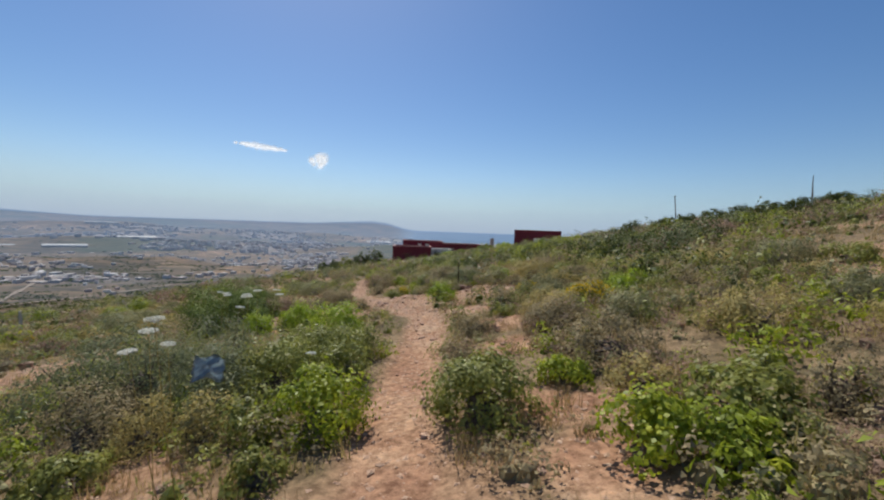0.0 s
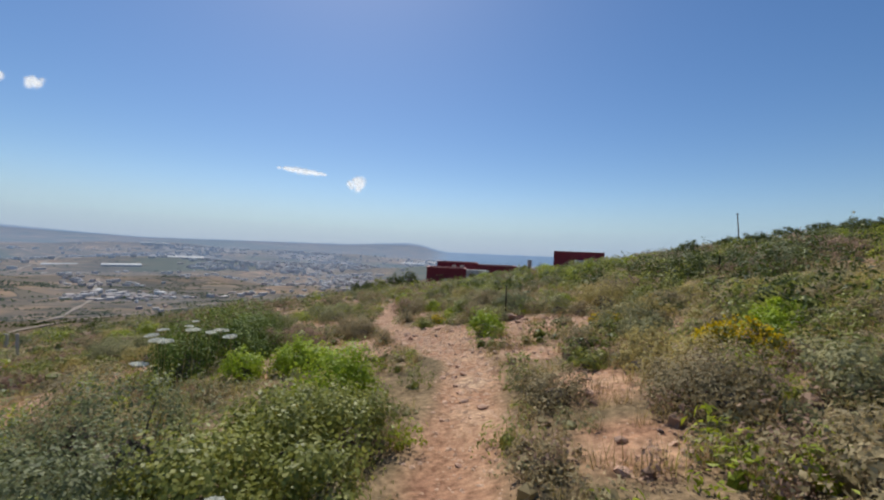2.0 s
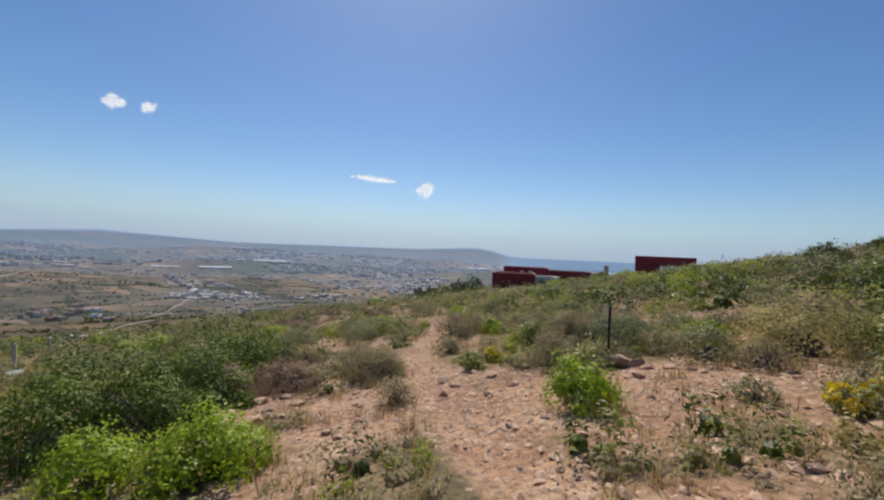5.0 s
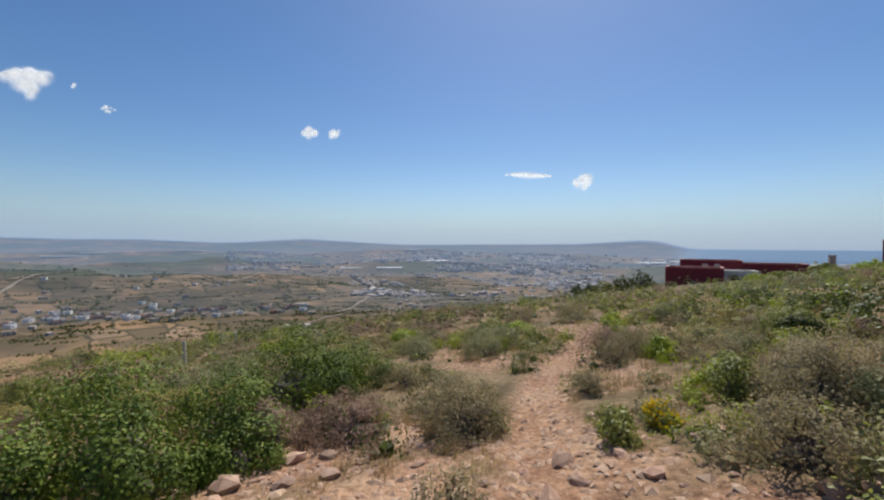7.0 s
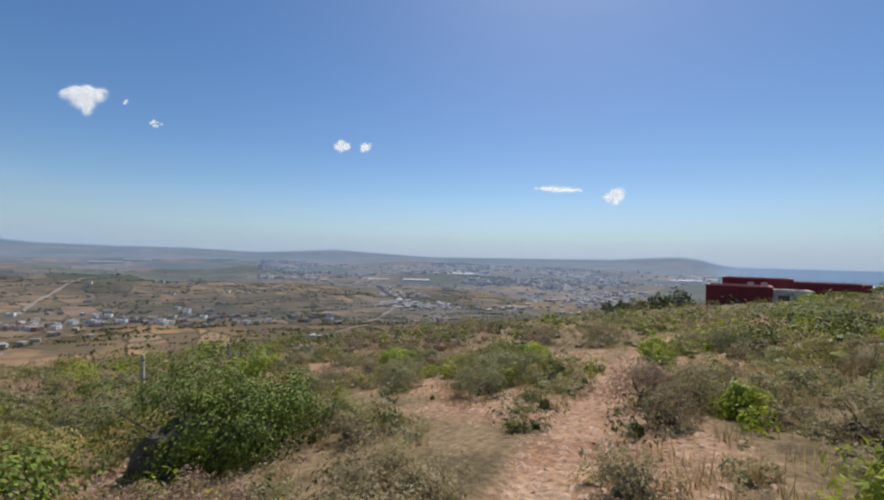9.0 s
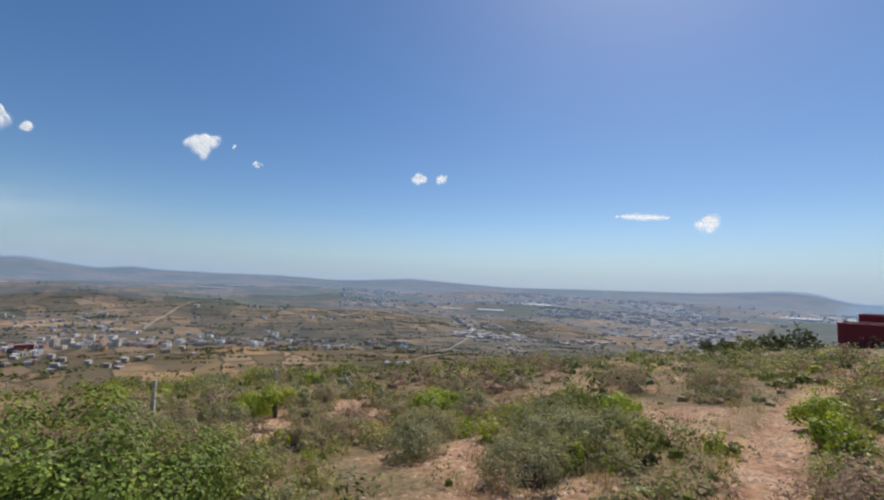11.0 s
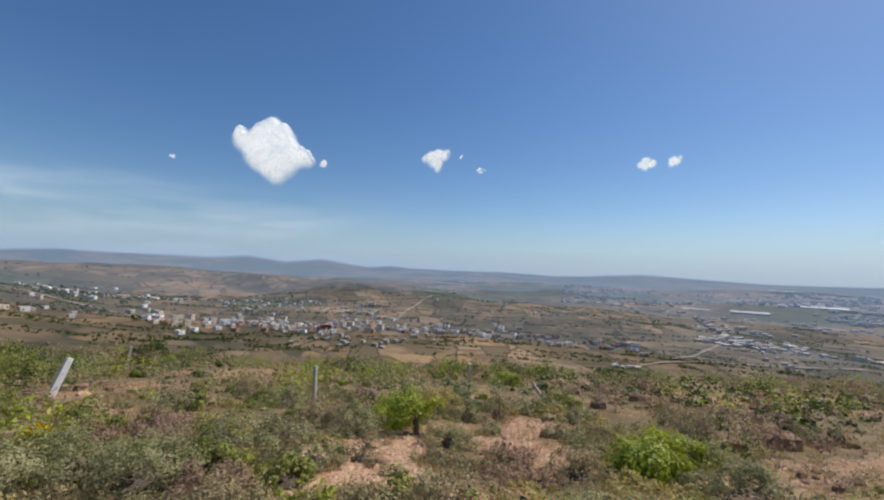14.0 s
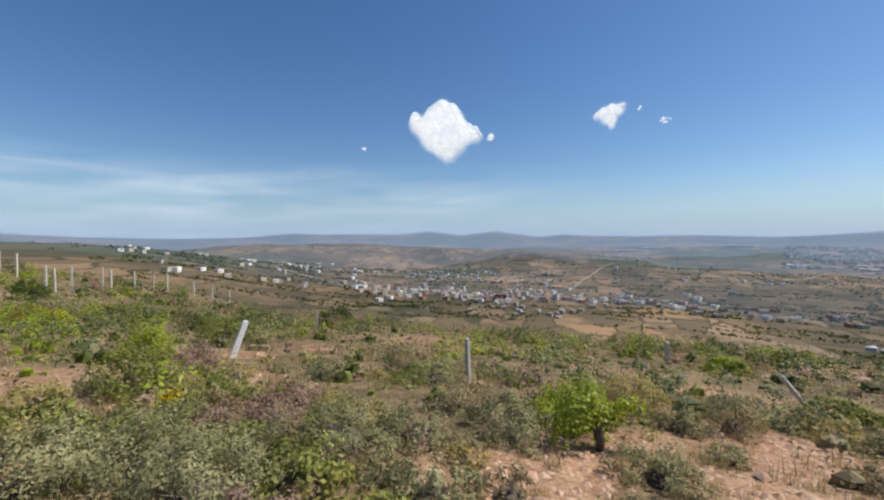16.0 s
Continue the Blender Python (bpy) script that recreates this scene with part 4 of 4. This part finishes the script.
    bm = bmesh.new()
    if braced:
        tube(bm, [(.42, 0, -.2), (.03, 0, h * .8)], [.04, .03], 6)
        part("brace", bm, BARK_AND_SHADE, base)
    else:
        box(bm, -.16, .16, -.03, .03, h - .12, h - .05)
        part("cap", bm, BARK_AND_SHADE, base)
    base.matrix_world = pose(x, y, lift(x, y), 0, lean, 25)


utility_pole(40.5, 46.5, 3.4, 0, True)
utility_pole(25.2, 45.5, 3.2, -8, False)
for x, y in ((38.7, 82.0), (41.5, 76.8), (42.0, 67.6), (40.5, 59.2), (40.6, 54.8), (36.1, 84.5)):
    concrete_post("thin weathered fence post on the hill crest", x, y, 1.25, 0, 20, CONCRETE, .045)

# ---- white litter and umbel flowers by the trail ----
UMBELS = [(-1.59, 2.55, -.56), (-1.77, 2.6, -.68), (-1.8, 2.68, -.82), (-1.27, 3.95, -1.23), (-2.25, 5.41, -.86), (-2.37, 5.2, -.88),
          (-2.43, 5.66, -.9), (-2.6, 5.5, -.95), (-2.15, 5.75, -.95), (-2.9, 5.9, -1.0), (-2.5, 4.9, -1.0), (-3.1, 6.2, -1.05),
          (-3.3, 7.0, -1.2), (-4.0, 7.6, -1.3), (-4.6, 8.8, -1.45), (-2.1, 3.3, -.95)]


def umbel(x, y, h, seed):
    rng = np.random.default_rng(seed)
    base = tagged(new("umbel_flower"), "tall wild carrot with a flat white flower head", "flower", "white umbels")
    bm = bmesh.new()
    tube(bm, [(0, 0, -.05), (.03, 0, h * .5), (.02, .03, h)], [.004, .003, .002], 4)
    part("stem", bm, LEAF["pale"], base)
    a, r = rng.uniform(0, 6.28, 150), np.sqrt(rng.random(150)) * .052
    p = np.stack((np.cos(a) * r + .02, np.sin(a) * r + .03, h + .02 - r * r * 3), -1)
    me = quads_mesh("flower_head", leaf_quads(rng, p, .018, .014))
    me.materials.append(LEAF["white"])
    new("flower_head", me).parent = base
    base.matrix_world = pose(x, y, lift(x, y), rng.uniform(-7, 7), rng.uniform(-7, 7), rng.uniform(0, 360))


for number, (x, y, top) in enumerate(UMBELS):
    umbel(x, y, top - lift(x, y), 800 + number)


def plastic_bag():
    base = tagged(new("plastic_bag"), "torn pale blue plastic bag snagged on a bush", "bag")
    film = plain("blue_film", (.3, .38, .44), (.5, .58, .62), .35, 9, .1)
    bm = bmesh.new()
    rows = []
    for j in range(9):
        row = []
        for i in range(11):
            u, v = i / 10 - .5, j / 8 - .5
            fold = noise.noise(Vector((u * 5, v * 5, 2.0))) * .09
            sag = -.12 * abs(u) * (1 - v)
            row.append(bm.verts.new((u * .36 + fold * .3, fold + v * .1, v * .24 + sag + noise.noise(Vector((u * 7, 1, v * 7))) * .03)))
        rows.append(row)
    for a, b in zip(rows[:-1], rows[1:]):
        for i in range(10):
            bm.faces.new((a[i], a[i + 1], b[i + 1], b[i]))
    bmesh.ops.solidify(bm, geom=bm.faces[:], thickness=.004)
    part("film", bm, film, base, smooth_shade=True)
    base.matrix_world = pose(-1.99, 3.63, -1.25, 0, 8, 28) @ Matrix.Scale(.7, 4)


plastic_bag()

# ---- the village below and the town beyond ----
HOUSE_TONES = [plain("house_" + n, a, b, .85, .4, .1, by_object=.1) for n, a, b in (
    ("white", (.74, .71, .65), (.82, .8, .76)), ("cream", (.5, .42, .32), (.62, .54, .43)), ("brick", (.34, .17, .11), (.42, .24, .16)))]
MAROON = plain("house_maroon", (.26, .05, .05), (.34, .08, .08), .85, .4, .1)


def village_house(label, w, d, storeys, mat):
    h = 2.7 * storeys + .4
    holes = [(x - .55, x + .55, 2.7 * s + .9, 2.7 * s + 2.0) for s in range(storeys) for x in np.arange(-w / 2 + 1.5, w / 2 - 1, 2.9)]
    return flat_house("village_house", label, w, d, h, mat, holes)


prototypes = [village_house("white flat-roofed village house", 5, 5, 1, HOUSE_TONES[0]), village_house("cream two-storey village house", 4.6, 5, 2, HOUSE_TONES[1]),
              village_house("cream flat-roofed village house", 5.4, 5, 1, HOUSE_TONES[1]), village_house("bare brick village house", 5, 5, 1, HOUSE_TONES[2])]
for ob in prototypes:
    tagged(ob, group="village houses")


def spot(az, r):
    c = direction(az, 0) * r
    return c.x + MIDDLE[0], c.y + MIDDLE[1]


rng = random.Random(5)
used = set()


def place_house(proto, az, r):
    x, y = spot(az, r)
    m = pose(x, y, lift(x, y) - .4, 0, 0, az + rng.uniform(15, 75))
    if proto in used:
        return copy_thing(proto, m)
    used.add(proto)
    proto.matrix_world = m
    return proto


x, y = spot(92.3, 412)
stand(village_house("maroon two-storey house in the village", 10, 8, 2, MAROON), x, y, 92, .5)
for k in range(105):
    place_house(prototypes[rng.choice((0, 0, 2, 2, 2, 3, 3, 1))], rng.uniform(82, 112), rng.gauss(428, 20))
for k in range(66):
    place_house(prototypes[rng.choice((0, 2, 2, 3))], rng.uniform(52, 84), rng.gauss(440, 22))
for k in range(16):
    place_house(prototypes[rng.choice((0, 0, 2))], rng.uniform(60, 90), rng.uniform(480, 720))
for k in range(64):
    place_house(prototypes[rng.choice((0, 0, 0, 2, 2))], rng.uniform(108, 138), rng.uniform(360, 860))


def scattered_sheds():
    """Walls and roofs too small to tell apart, strewn over the terraces below the hill."""
    r_ = np.random.default_rng(91)
    quads = []
    for k in range(900):
        az, r = r_.uniform(38, 122), r_.uniform(330, 700)
        x, y = spot(az, r)
        if fractal(np.array([x / 90]), np.array([y / 90]), 14)[0] < .5:
            continue
        w, d, h, a = r_.uniform(1.2, 2.6), r_.uniform(1.0, 1.9), r_.uniform(1.4, 2.8), r_.uniform(0, 3.14)
        z, c, q = lift(x, y), math.cos(a), math.sin(a)
        ring = [(x + c * u - q * v, y + q * u + c * v) for u, v in ((-w, -d), (w, -d), (w, d), (-w, d))]
        quads.append([(*p, z + h) for p in ring])
        for i in range(4):
            j = (i + 1) % 4
            quads.append([(*ring[i], z - .6), (*ring[j], z - .6), (*ring[j], z + h), (*ring[i], z + h)])
    stuff("terrace_sheds", "pale little sheds and walls strewn over the terraces", np.array(quads).reshape(-1, 3), TOWN, "sheds", 4)


# pale dirt tracks and greenhouses on the valley floor
DUST = plain("pale_dust", (.21, .165, .12), (.28, .225, .165), .95, .05, .1)


def track(points, width):
    """A dirt road draped over the land; points are (azimuth, distance)."""
    line = [Vector((*spot(a, r), 0)) for a, r in points]
    fine = []
    for a, b in zip(line[:-1], line[1:]):
        n = max(2, int((b - a).length / 12))
        fine += [a.lerp(b, k / n) for k in range(n)]
    fine.append(line[-1])
    bm = bmesh.new()
    edges = []
    for k, p in enumerate(fine):
        way = (fine[min(k + 1, len(fine) - 1)] - fine[max(k - 1, 0)]).normalized()
        side = Vector((-way.y, way.x, 0)) * (width / 2 + .8 * math.sin(k * 1.7))
        edges.append([bm.verts.new((q.x, q.y, lift(q.x, q.y) + .9)) for q in (p - side, p + side)])
    for a, b in zip(edges[:-1], edges[1:]):
        bm.faces.new((a[0], b[0], b[1], a[1]))
    me = bpy.data.meshes.new("road")
    bm.to_mesh(me)
    bm.free()
    me.materials.append(DUST)
    tagged(new("road", me), "pale dirt road winding across the valley", "road", kind="structure")


track([(44, 760), (44.3, 620), (44.6, 520), (47.1, 420), (49, 395)], 3.2)
track([(54, 330), (50, 372), (46, 400), (40, 420), (33, 470)], 3.2)
track([(83.5, 500), (82.6, 560), (81.1, 640), (79, 740), (74, 800)], 4)
track([(112, 420), (118, 470), (124, 560), (131, 620), (140, 640)], 4.5)
track([(30, 640), (24, 760), (20, 1000), (22, 1400)], 6)
track([(62, 700), (56, 860), (50, 1100), (47, 1500)], 6)
FILM = plain("greenhouse_film", (.3, .3, .29), (.4, .4, .39), .5, .1, .05)


def greenhouse(az, r, w, d):
    x, y = spot(az, r)
    base = tagged(new("greenhouse"), "long low white greenhouse in the valley", "greenhouse", "valley greenhouses")
    bm = bmesh.new()
    bays = max(2, int(d / 12))
    for k in range(bays):
        y0 = -d / 2 + k * d / bays
        v = [bm.verts.new(p) for p in ((-w / 2, y0, 0), (-w / 2, y0, 4), (-w / 2, y0 + d / bays / 2, 6), (-w / 2, y0 + d / bays, 4), (-w / 2, y0 + d / bays, 0),
                                       (w / 2, y0, 0), (w / 2, y0, 4), (w / 2, y0 + d / bays / 2, 6), (w / 2, y0 + d / bays, 4), (w / 2, y0 + d / bays, 0))]
        for i in range(4):
            bm.faces.new((v[i], v[i + 1], v[i + 6], v[i + 5]))
        bm.faces.new(v[:5])
        bm.faces.new(v[5:][::-1])
    part("cover", bm, FILM, base)
    base.matrix_world = pose(x, y, lift(x, y) - .5, 0, 0, az)


for az, r, w, d in ((76.7, 2300, 150, 60), (74.5, 2450, 110, 50), (66, 2600, 130, 60), (58, 2700, 140, 60), (39, 2500, 120, 60), (47, 1250, 60, 30),
                    (42, 1150, 70, 36), (36, 1300, 80, 40), (8.5, 1900, 110, 60), (96, 2300, 120, 60)):
    greenhouse(az, r, w, d)


def boxes_mesh(seed, places, scale=1.0):
    """Many small flat-roofed blocks in one mesh."""
    r_ = np.random.default_rng(seed)
    out = []
    for x, y in places:
        w, d, h, a = *(scale * r_.uniform((7, 7), (16, 13))), scale * r_.choice([3.2, 3.5, 5, 6.5]), r_.uniform(0, 3.14)
        z = lift(x, y) - 1
        c, s = math.cos(a), math.sin(a)
        k = [(x + c * u - s * v, y + s * u + c * v) for u, v in ((-w, -d), (w, -d), (w, d), (-w, d))]
        k = [((p[0] + x) / 2, (p[1] + y) / 2) for p in k]
        lo, hi = [(*p, z) for p in k], [(*p, z + h + 1) for p in k]
        out += [hi]
        for i in range(4):
            j = (i + 1) % 4
            out.append([lo[i], lo[j], hi[j], hi[i]])
    return np.array(out).reshape(-1, 3)


def town_material():
    m, n, l, p = material("town_blocks")
    geo = n.new("ShaderNodeNewGeometry")
    at = noise_node(n, l, .05, 1, coords=geo.outputs["Position"])
    col = ramp(n, [(.25, (.3, .2, .15)), (.45, (.45, .4, .36)), (.6, (.52, .49, .46)), (.7, (.62, .6, .57))])
    l.new(at.outputs["Fac"], col.inputs["Fac"])
    l.new(col.outputs[0], p.inputs["Base Color"])
    p.inputs["Roughness"].default_value = .9
    return m


TOWN = town_material()
scattered_sheds()
rs = np.random.default_rng(12)
places = []
while len(places) < 1500:
    az, r = rs.uniform(4, 62), rs.uniform(950, 2500)
    x, y = spot(az, r)
    if fractal(np.array([x / 260]), np.array([y / 260]), 44)[0] + .1 * rs.normal() > .52:
        places.append((x, y))
stuff("town_blocks", "pale blocks of the town spread over the valley floor", boxes_mesh(1, places), TOWN, "town", 4)
places = []
while len(places) < 520:
    az, r = rs.uniform(14, 47), rs.uniform(520, 980)
    x, y = spot(az, r)
    if fractal(np.array([x / 130]), np.array([y / 130]), 45)[0] + .1 * rs.normal() - .02 * max(0, az - 38) > .55:
        places.append((x, y))
stuff("town_edge", "pale yards and low blocks at the near edge of the town", boxes_mesh(2, places, .55), TOWN, "town", 4)


# trees and hedges of the valley
def tree_clump(seed):
    r_ = np.random.default_rng(seed)
    p, _, out = crown_centres(r_, 1.0, .8, 15, 6, .1, .3)
    return leaf_quads(r_, p, .52, .66, out)[:, (1, 2, 3)].reshape(-1, 3)


rs = np.random.default_rng(77)
spots = []
for k in range(620):
    az, r = rs.uniform(30, 140), rs.uniform(310, 820)
    x, y = spot(az, r)
    a, n = radians(az) + rs.normal() * .18, rs.integers(6, 20)
    for i in range(n):
        px, py = x + math.cos(a) * i * 2.6 + rs.normal() * .6, y + math.sin(a) * i * 2.6 + rs.normal() * .6
        spots.append((px, py, 0, rs.uniform(1.2, 3.0)))
for k in range(1300):
    az, r = rs.uniform(5, 145), rs.uniform(400, 2200)
    x, y = spot(az, r)
    spots.append((x, y, 0, rs.uniform(2, 5)))
spots = np.array(spots)
spots[:, 2] = land(spots[:, 0], spots[:, 1]) - .3
stuff("valley_trees", "dark hedges and scattered trees between the fields", scatter(3, spots, [tree_clump(k) for k in range(4)], .8, 1.2), LEAF["dark"], "trees")


# ---- clouds ----
def cloud_material():
    """Drops thin out towards the rim, as the mesh says; the sun lights the folds, an added even glow whitens them."""
    m, n, l, p = material("cloud")
    n.remove(p)
    d, t, e = n.new("ShaderNodeBsdfDiffuse"), n.new("ShaderNodeBsdfTranslucent"), n.new("ShaderNodeEmission")
    d.inputs["Color"].default_value = t.inputs["Color"].default_value = (.5, .5, .5, 1)
    e.inputs["Color"].default_value, e.inputs["Strength"].default_value = (.94, .97, 1, 1), .56
    a, b = n.new("ShaderNodeMixShader"), n.new("ShaderNodeAddShader")
    a.inputs[0].default_value = .5
    l.new(d.outputs[0], a.inputs[1])
    l.new(t.outputs[0], a.inputs[2])
    l.new(a.outputs[0], b.inputs[0])
    l.new(e.outputs[0], b.inputs[1])
    clear, skin = n.new("ShaderNodeBsdfTransparent"), n.new("ShaderNodeMixShader")
    l.new(attribute(n, "vapour"), skin.inputs[0])
    l.new(clear.outputs[0], skin.inputs[1])
    l.new(b.outputs[0], skin.inputs[2])
    l.new(skin.outputs[0], n["Material Output"].inputs["Surface"])
    return m


CLOUD = cloud_material()


def cloud(label, az, el, wide, high, puffs, seed, tilt=0.0, shape=()):
    """Billowing layers of vapour, one behind the other; wide and high in degrees as seen from the hill."""
    r_ = np.random.default_rng(seed)
    d = 3600
    w, h = d * math.tan(radians(wide)), d * math.tan(radians(high))
    balls = []
    for k in range(puffs):
        u = np.clip(r_.normal() * .33, -.75, .75)
        room = math.sqrt(max(.05, 1 - u * u))
        v, size = r_.uniform(-.38, .5) * room, r_.uniform(.2, .38) * (.5 + .5 * room)
        if shape:
            u, v, size = shape[k % len(shape)]
            u, v, size = u + r_.normal() * .05, v + r_.normal() * .04, size * r_.uniform(.85, 1.3)
        balls.append((u * w * .5, v * h * .75 + math.tan(radians(tilt)) * u * w * .5, size * h))
    cols, rows = int(np.clip(9 * wide, 26, 90)), int(np.clip(9 * high, 20, 76))
    stretch = 1.0 if shape else max(1.0, min(2.5, .35 * w / h))
    x, z = np.meshgrid(np.linspace(-.85, .85, cols) * w, np.linspace(-.85, .85, rows) * h)
    verts, faces, density = [], [], []
    for layer in range(3):
        bend = .3 * h * (fractal(x / h * 2.2 + 40, z / h * 2.2 + 9 * layer, seed + 5 * layer, 4) - .5)
        rag = 1.15 * (fractal(x / h * 3.6 + 80, z / h * 3.6 + 31 * layer, seed + 60 + layer, 4) - .5)
        near = np.zeros(x.shape)
        for bx, bz, br in balls:
            q = np.hypot((x + bend - bx) / stretch, z + .6 * bend - bz) / br
            near += np.exp(7 * (.86 - q))
        deep = np.log(near + 1e-6) / 7
        body = smooth(0, 1.1, deep)
        amount = smooth(-.05, 1.0, deep + rag) * (.8, .74, .68)[layer] * (smooth(-.25, .1, deep))
        y = (layer - 1) * .1 * h - .5 * h * body
        start = len(verts)
        verts += np.stack((x, y, z), -1).reshape(-1, 3).tolist()
        density += amount.ravel().tolist()
        faces += [(start + j * cols + i, start + j * cols + i + 1, start + (j + 1) * cols + i + 1, start + (j + 1) * cols + i)
                  for j in range(rows - 1) for i in range(cols - 1) if amount[j:j + 2, i:i + 2].max() > .004]
    me = mesh_from("cloud", verts, faces)
    me.attributes.new("vapour", "FLOAT", "POINT").data.foreach_set("value", density)
    me.polygons.foreach_set("use_smooth", [True] * len(me.polygons))
    me.materials.append(CLOUD)
    ob = tagged(new("cloud", me), label, "cloud", "fair-weather clouds")
    ob.matrix_world = Matrix.Translation(direction(az, el) * d + Vector((*MIDDLE, -1))) @ pose(0, 0, 0, 0, 0, az)


BIG = [(-.1, .38, .17), (-.3, .3, .13), (.12, .3, .15), (-.62, .2, .1), (-.4, .12, .17), (0, .12, .2), (.3, .1, .17), (.5, -.02, .13),
       (-.2, -.12, .17), (.1, -.15, .18), (.35, -.22, .13), (.62, -.1, .09), (-.05, -.36, .12), (.12, -.42, .1), (.72, -.14, .06)]
HEART = [(-.4, .2, .22), (0, .25, .24), (.35, .3, .2), (-.1, -.05, .22), (.1, -.2, .17), (-.6, .1, .14), (.05, -.4, .12)]
STREAK = [(-.92 + .123 * k, .16 - .02 * k, .26 + .2 * math.sin(math.pi * k / 15)) for k in range(16)]
SMALL = "small white fair-weather cloud"
cloud("long thin white cloud streak", 23.3, 9.55, 5.8, .85, 32, 1, -2, STREAK)
cloud(SMALL, 16.2, 8.3, 3.2, 2.0, 16, 2)
cloud(SMALL, 52.5, 14.5, 1.8, 1.7, 12, 3)
cloud(SMALL, 49.5, 14.4, 1.9, 1.3, 12, 4, 10)
cloud(SMALL, 73.3, 14.15, 1.6, .7, 8, 5)
cloud("white heart-shaped cumulus cloud", 79.4, 15.2, 4.4, 3.2, 30, 6, 0, HEART)
cloud(SMALL, 76.1, 15.8, .7, .6, 4, 7)
cloud("large white cumulus cloud", 100.6, 14.3, 10.5, 8.4, 80, 8, 0, BIG)
cloud(SMALL, 94.6, 13.6, 1.8, 1.0, 8, 9)
cloud(SMALL, 10.8, 3.2, .8, .35, 4, 10)
cloud(SMALL, 111.5, 12.3, .9, .6, 5, 11)
cloud(SMALL, 99.5, 3.4, 1.6, .5, 5, 12)


def cirrus():
    bm = bmesh.new()
    cols = []
    for g in range(70, 172, 3):
        cols.append([bm.verts.new(direction(g, e) * 4400) for e in np.arange(.5, 14, 1.5)])
    for a, b in zip(cols[:-1], cols[1:]):
        for k in range(len(a) - 1):
            bm.faces.new((a[k], b[k], b[k + 1], a[k + 1]))
    m, n, l, p = material("cirrus_veil")
    n.remove(p)
    # the veil's sunlit white is painted as emission; no lamp lights it
    t, clear, mix = n.new("ShaderNodeEmission"), n.new("ShaderNodeBsdfTransparent"), n.new("ShaderNodeMixShader")
    t.inputs["Color"].default_value, t.inputs["Strength"].default_value = (.88, .94, 1, 1), .95
    at = position(n)
    split = n.new("ShaderNodeSeparateXYZ")
    l.new(at, split.inputs[0])
    turn = n.new("ShaderNodeMapping")
    turn.inputs["Rotation"].default_value = (0, 0, 0)
    turn.inputs["Scale"].default_value = (.0006, .0006, .0042)
    l.new(at, turn.inputs["Vector"])
    fib = noise_node(n, l, 1.3, 6, .5, turn.outputs[0])
    fib.inputs["Distortion"].default_value = .7
    cut = ramp(n, [(.38, (0, 0, 0)), (.68, (.6, .6, .6))])
    l.new(fib.outputs["Fac"], cut.inputs["Fac"])
    fade = n.new("ShaderNodeMapRange")
    fade.interpolation_type = "SMOOTHSTEP"
    for k, v in ((1, 350), (2, 830), (3, 1.0), (4, 0.0)):
        fade.inputs[k].default_value = v
    l.new(split.outputs[2], fade.inputs[0])
    side = n.new("ShaderNodeMapRange")
    side.interpolation_type = "SMOOTHSTEP"
    for k, v in ((1, 900), (2, -2200), (3, 0.0), (4, 1.0)):
        side.inputs[k].default_value = v
    l.new(split.outputs[1], side.inputs[0])
    one, two = n.new("ShaderNodeMath"), n.new("ShaderNodeMath")
    one.operation = two.operation = "MULTIPLY"
    l.new(cut.outputs[0], one.inputs[0])
    l.new(fade.outputs[0], one.inputs[1])
    l.new(one.outputs[0], two.inputs[0])
    l.new(side.outputs[0], two.inputs[1])
    l.new(two.outputs[0], mix.inputs[0])
    l.new(clear.outputs[0], mix.inputs[1])
    l.new(t.outputs[0], mix.inputs[2])
    l.new(mix.outputs[0], n["Material Output"].inputs["Surface"])
    me = bpy.data.meshes.new("cirrus")
    bm.to_mesh(me)
    bm.free()
    me.polygons.foreach_set("use_smooth", [True] * len(me.polygons))
    me.materials.append(m)
    tagged(new("backdrop_cirrus", me), "thin streaky veil of high white cloud", "cloud", kind="structure")


cirrus()

# ---- loose stones of the trail, as pieces of the ground; pebbles joined ----
rs = np.random.default_rng(31)
made = 0
while made < 300:
    x, y = rs.uniform(-4, 2.4), rs.uniform(1.5, 14)
    b = bare_mask(np.array([x]), np.array([y]))[0]
    if rs.random() < b * (.35 if y < 8 else 1.0):
        stone(x, y, rs.uniform(.04, .16) * (1.3 if rs.random() < .15 else 1), 500 + made, ground)
        made += 1


def pebble(seed):
    r_ = np.random.default_rng(seed)
    a = np.array([(1, 0, 0), (0, 1, 0), (-1, 0, 0), (0, -1, 0), (0, 0, .4), (0, 0, -.3)], float) * r_.uniform(.6, 1.2, (6, 1)) * .5
    f = [(0, 1, 4), (1, 2, 4), (2, 3, 4), (3, 0, 4)]
    return a[np.array(f)].reshape(-1, 3)


def pebble_spots(seed, count, far):
    at = spots_on_hill(seed, count, 0, far, (-16, 6, .2, 24), lambda x, y: bare_mask(x, y) ** 1.2)
    at[:, 3] = np.random.default_rng(seed).uniform(0, 1, len(at)) ** 2.6 * .13 + .014
    at[:, 3] *= .42 + .58 * smooth(5.5, 9.5, at[:, 1])  # the path is trodden finer at its start
    at[:, 2] += .02
    return at


stuff("pebbles", "small pinkish pebbles strewn over the bare soil", scatter(90, pebble_spots(90, 150000, 9), [pebble(k) for k in range(6)], .7, 1.4), PEBBLE, "pebbles")
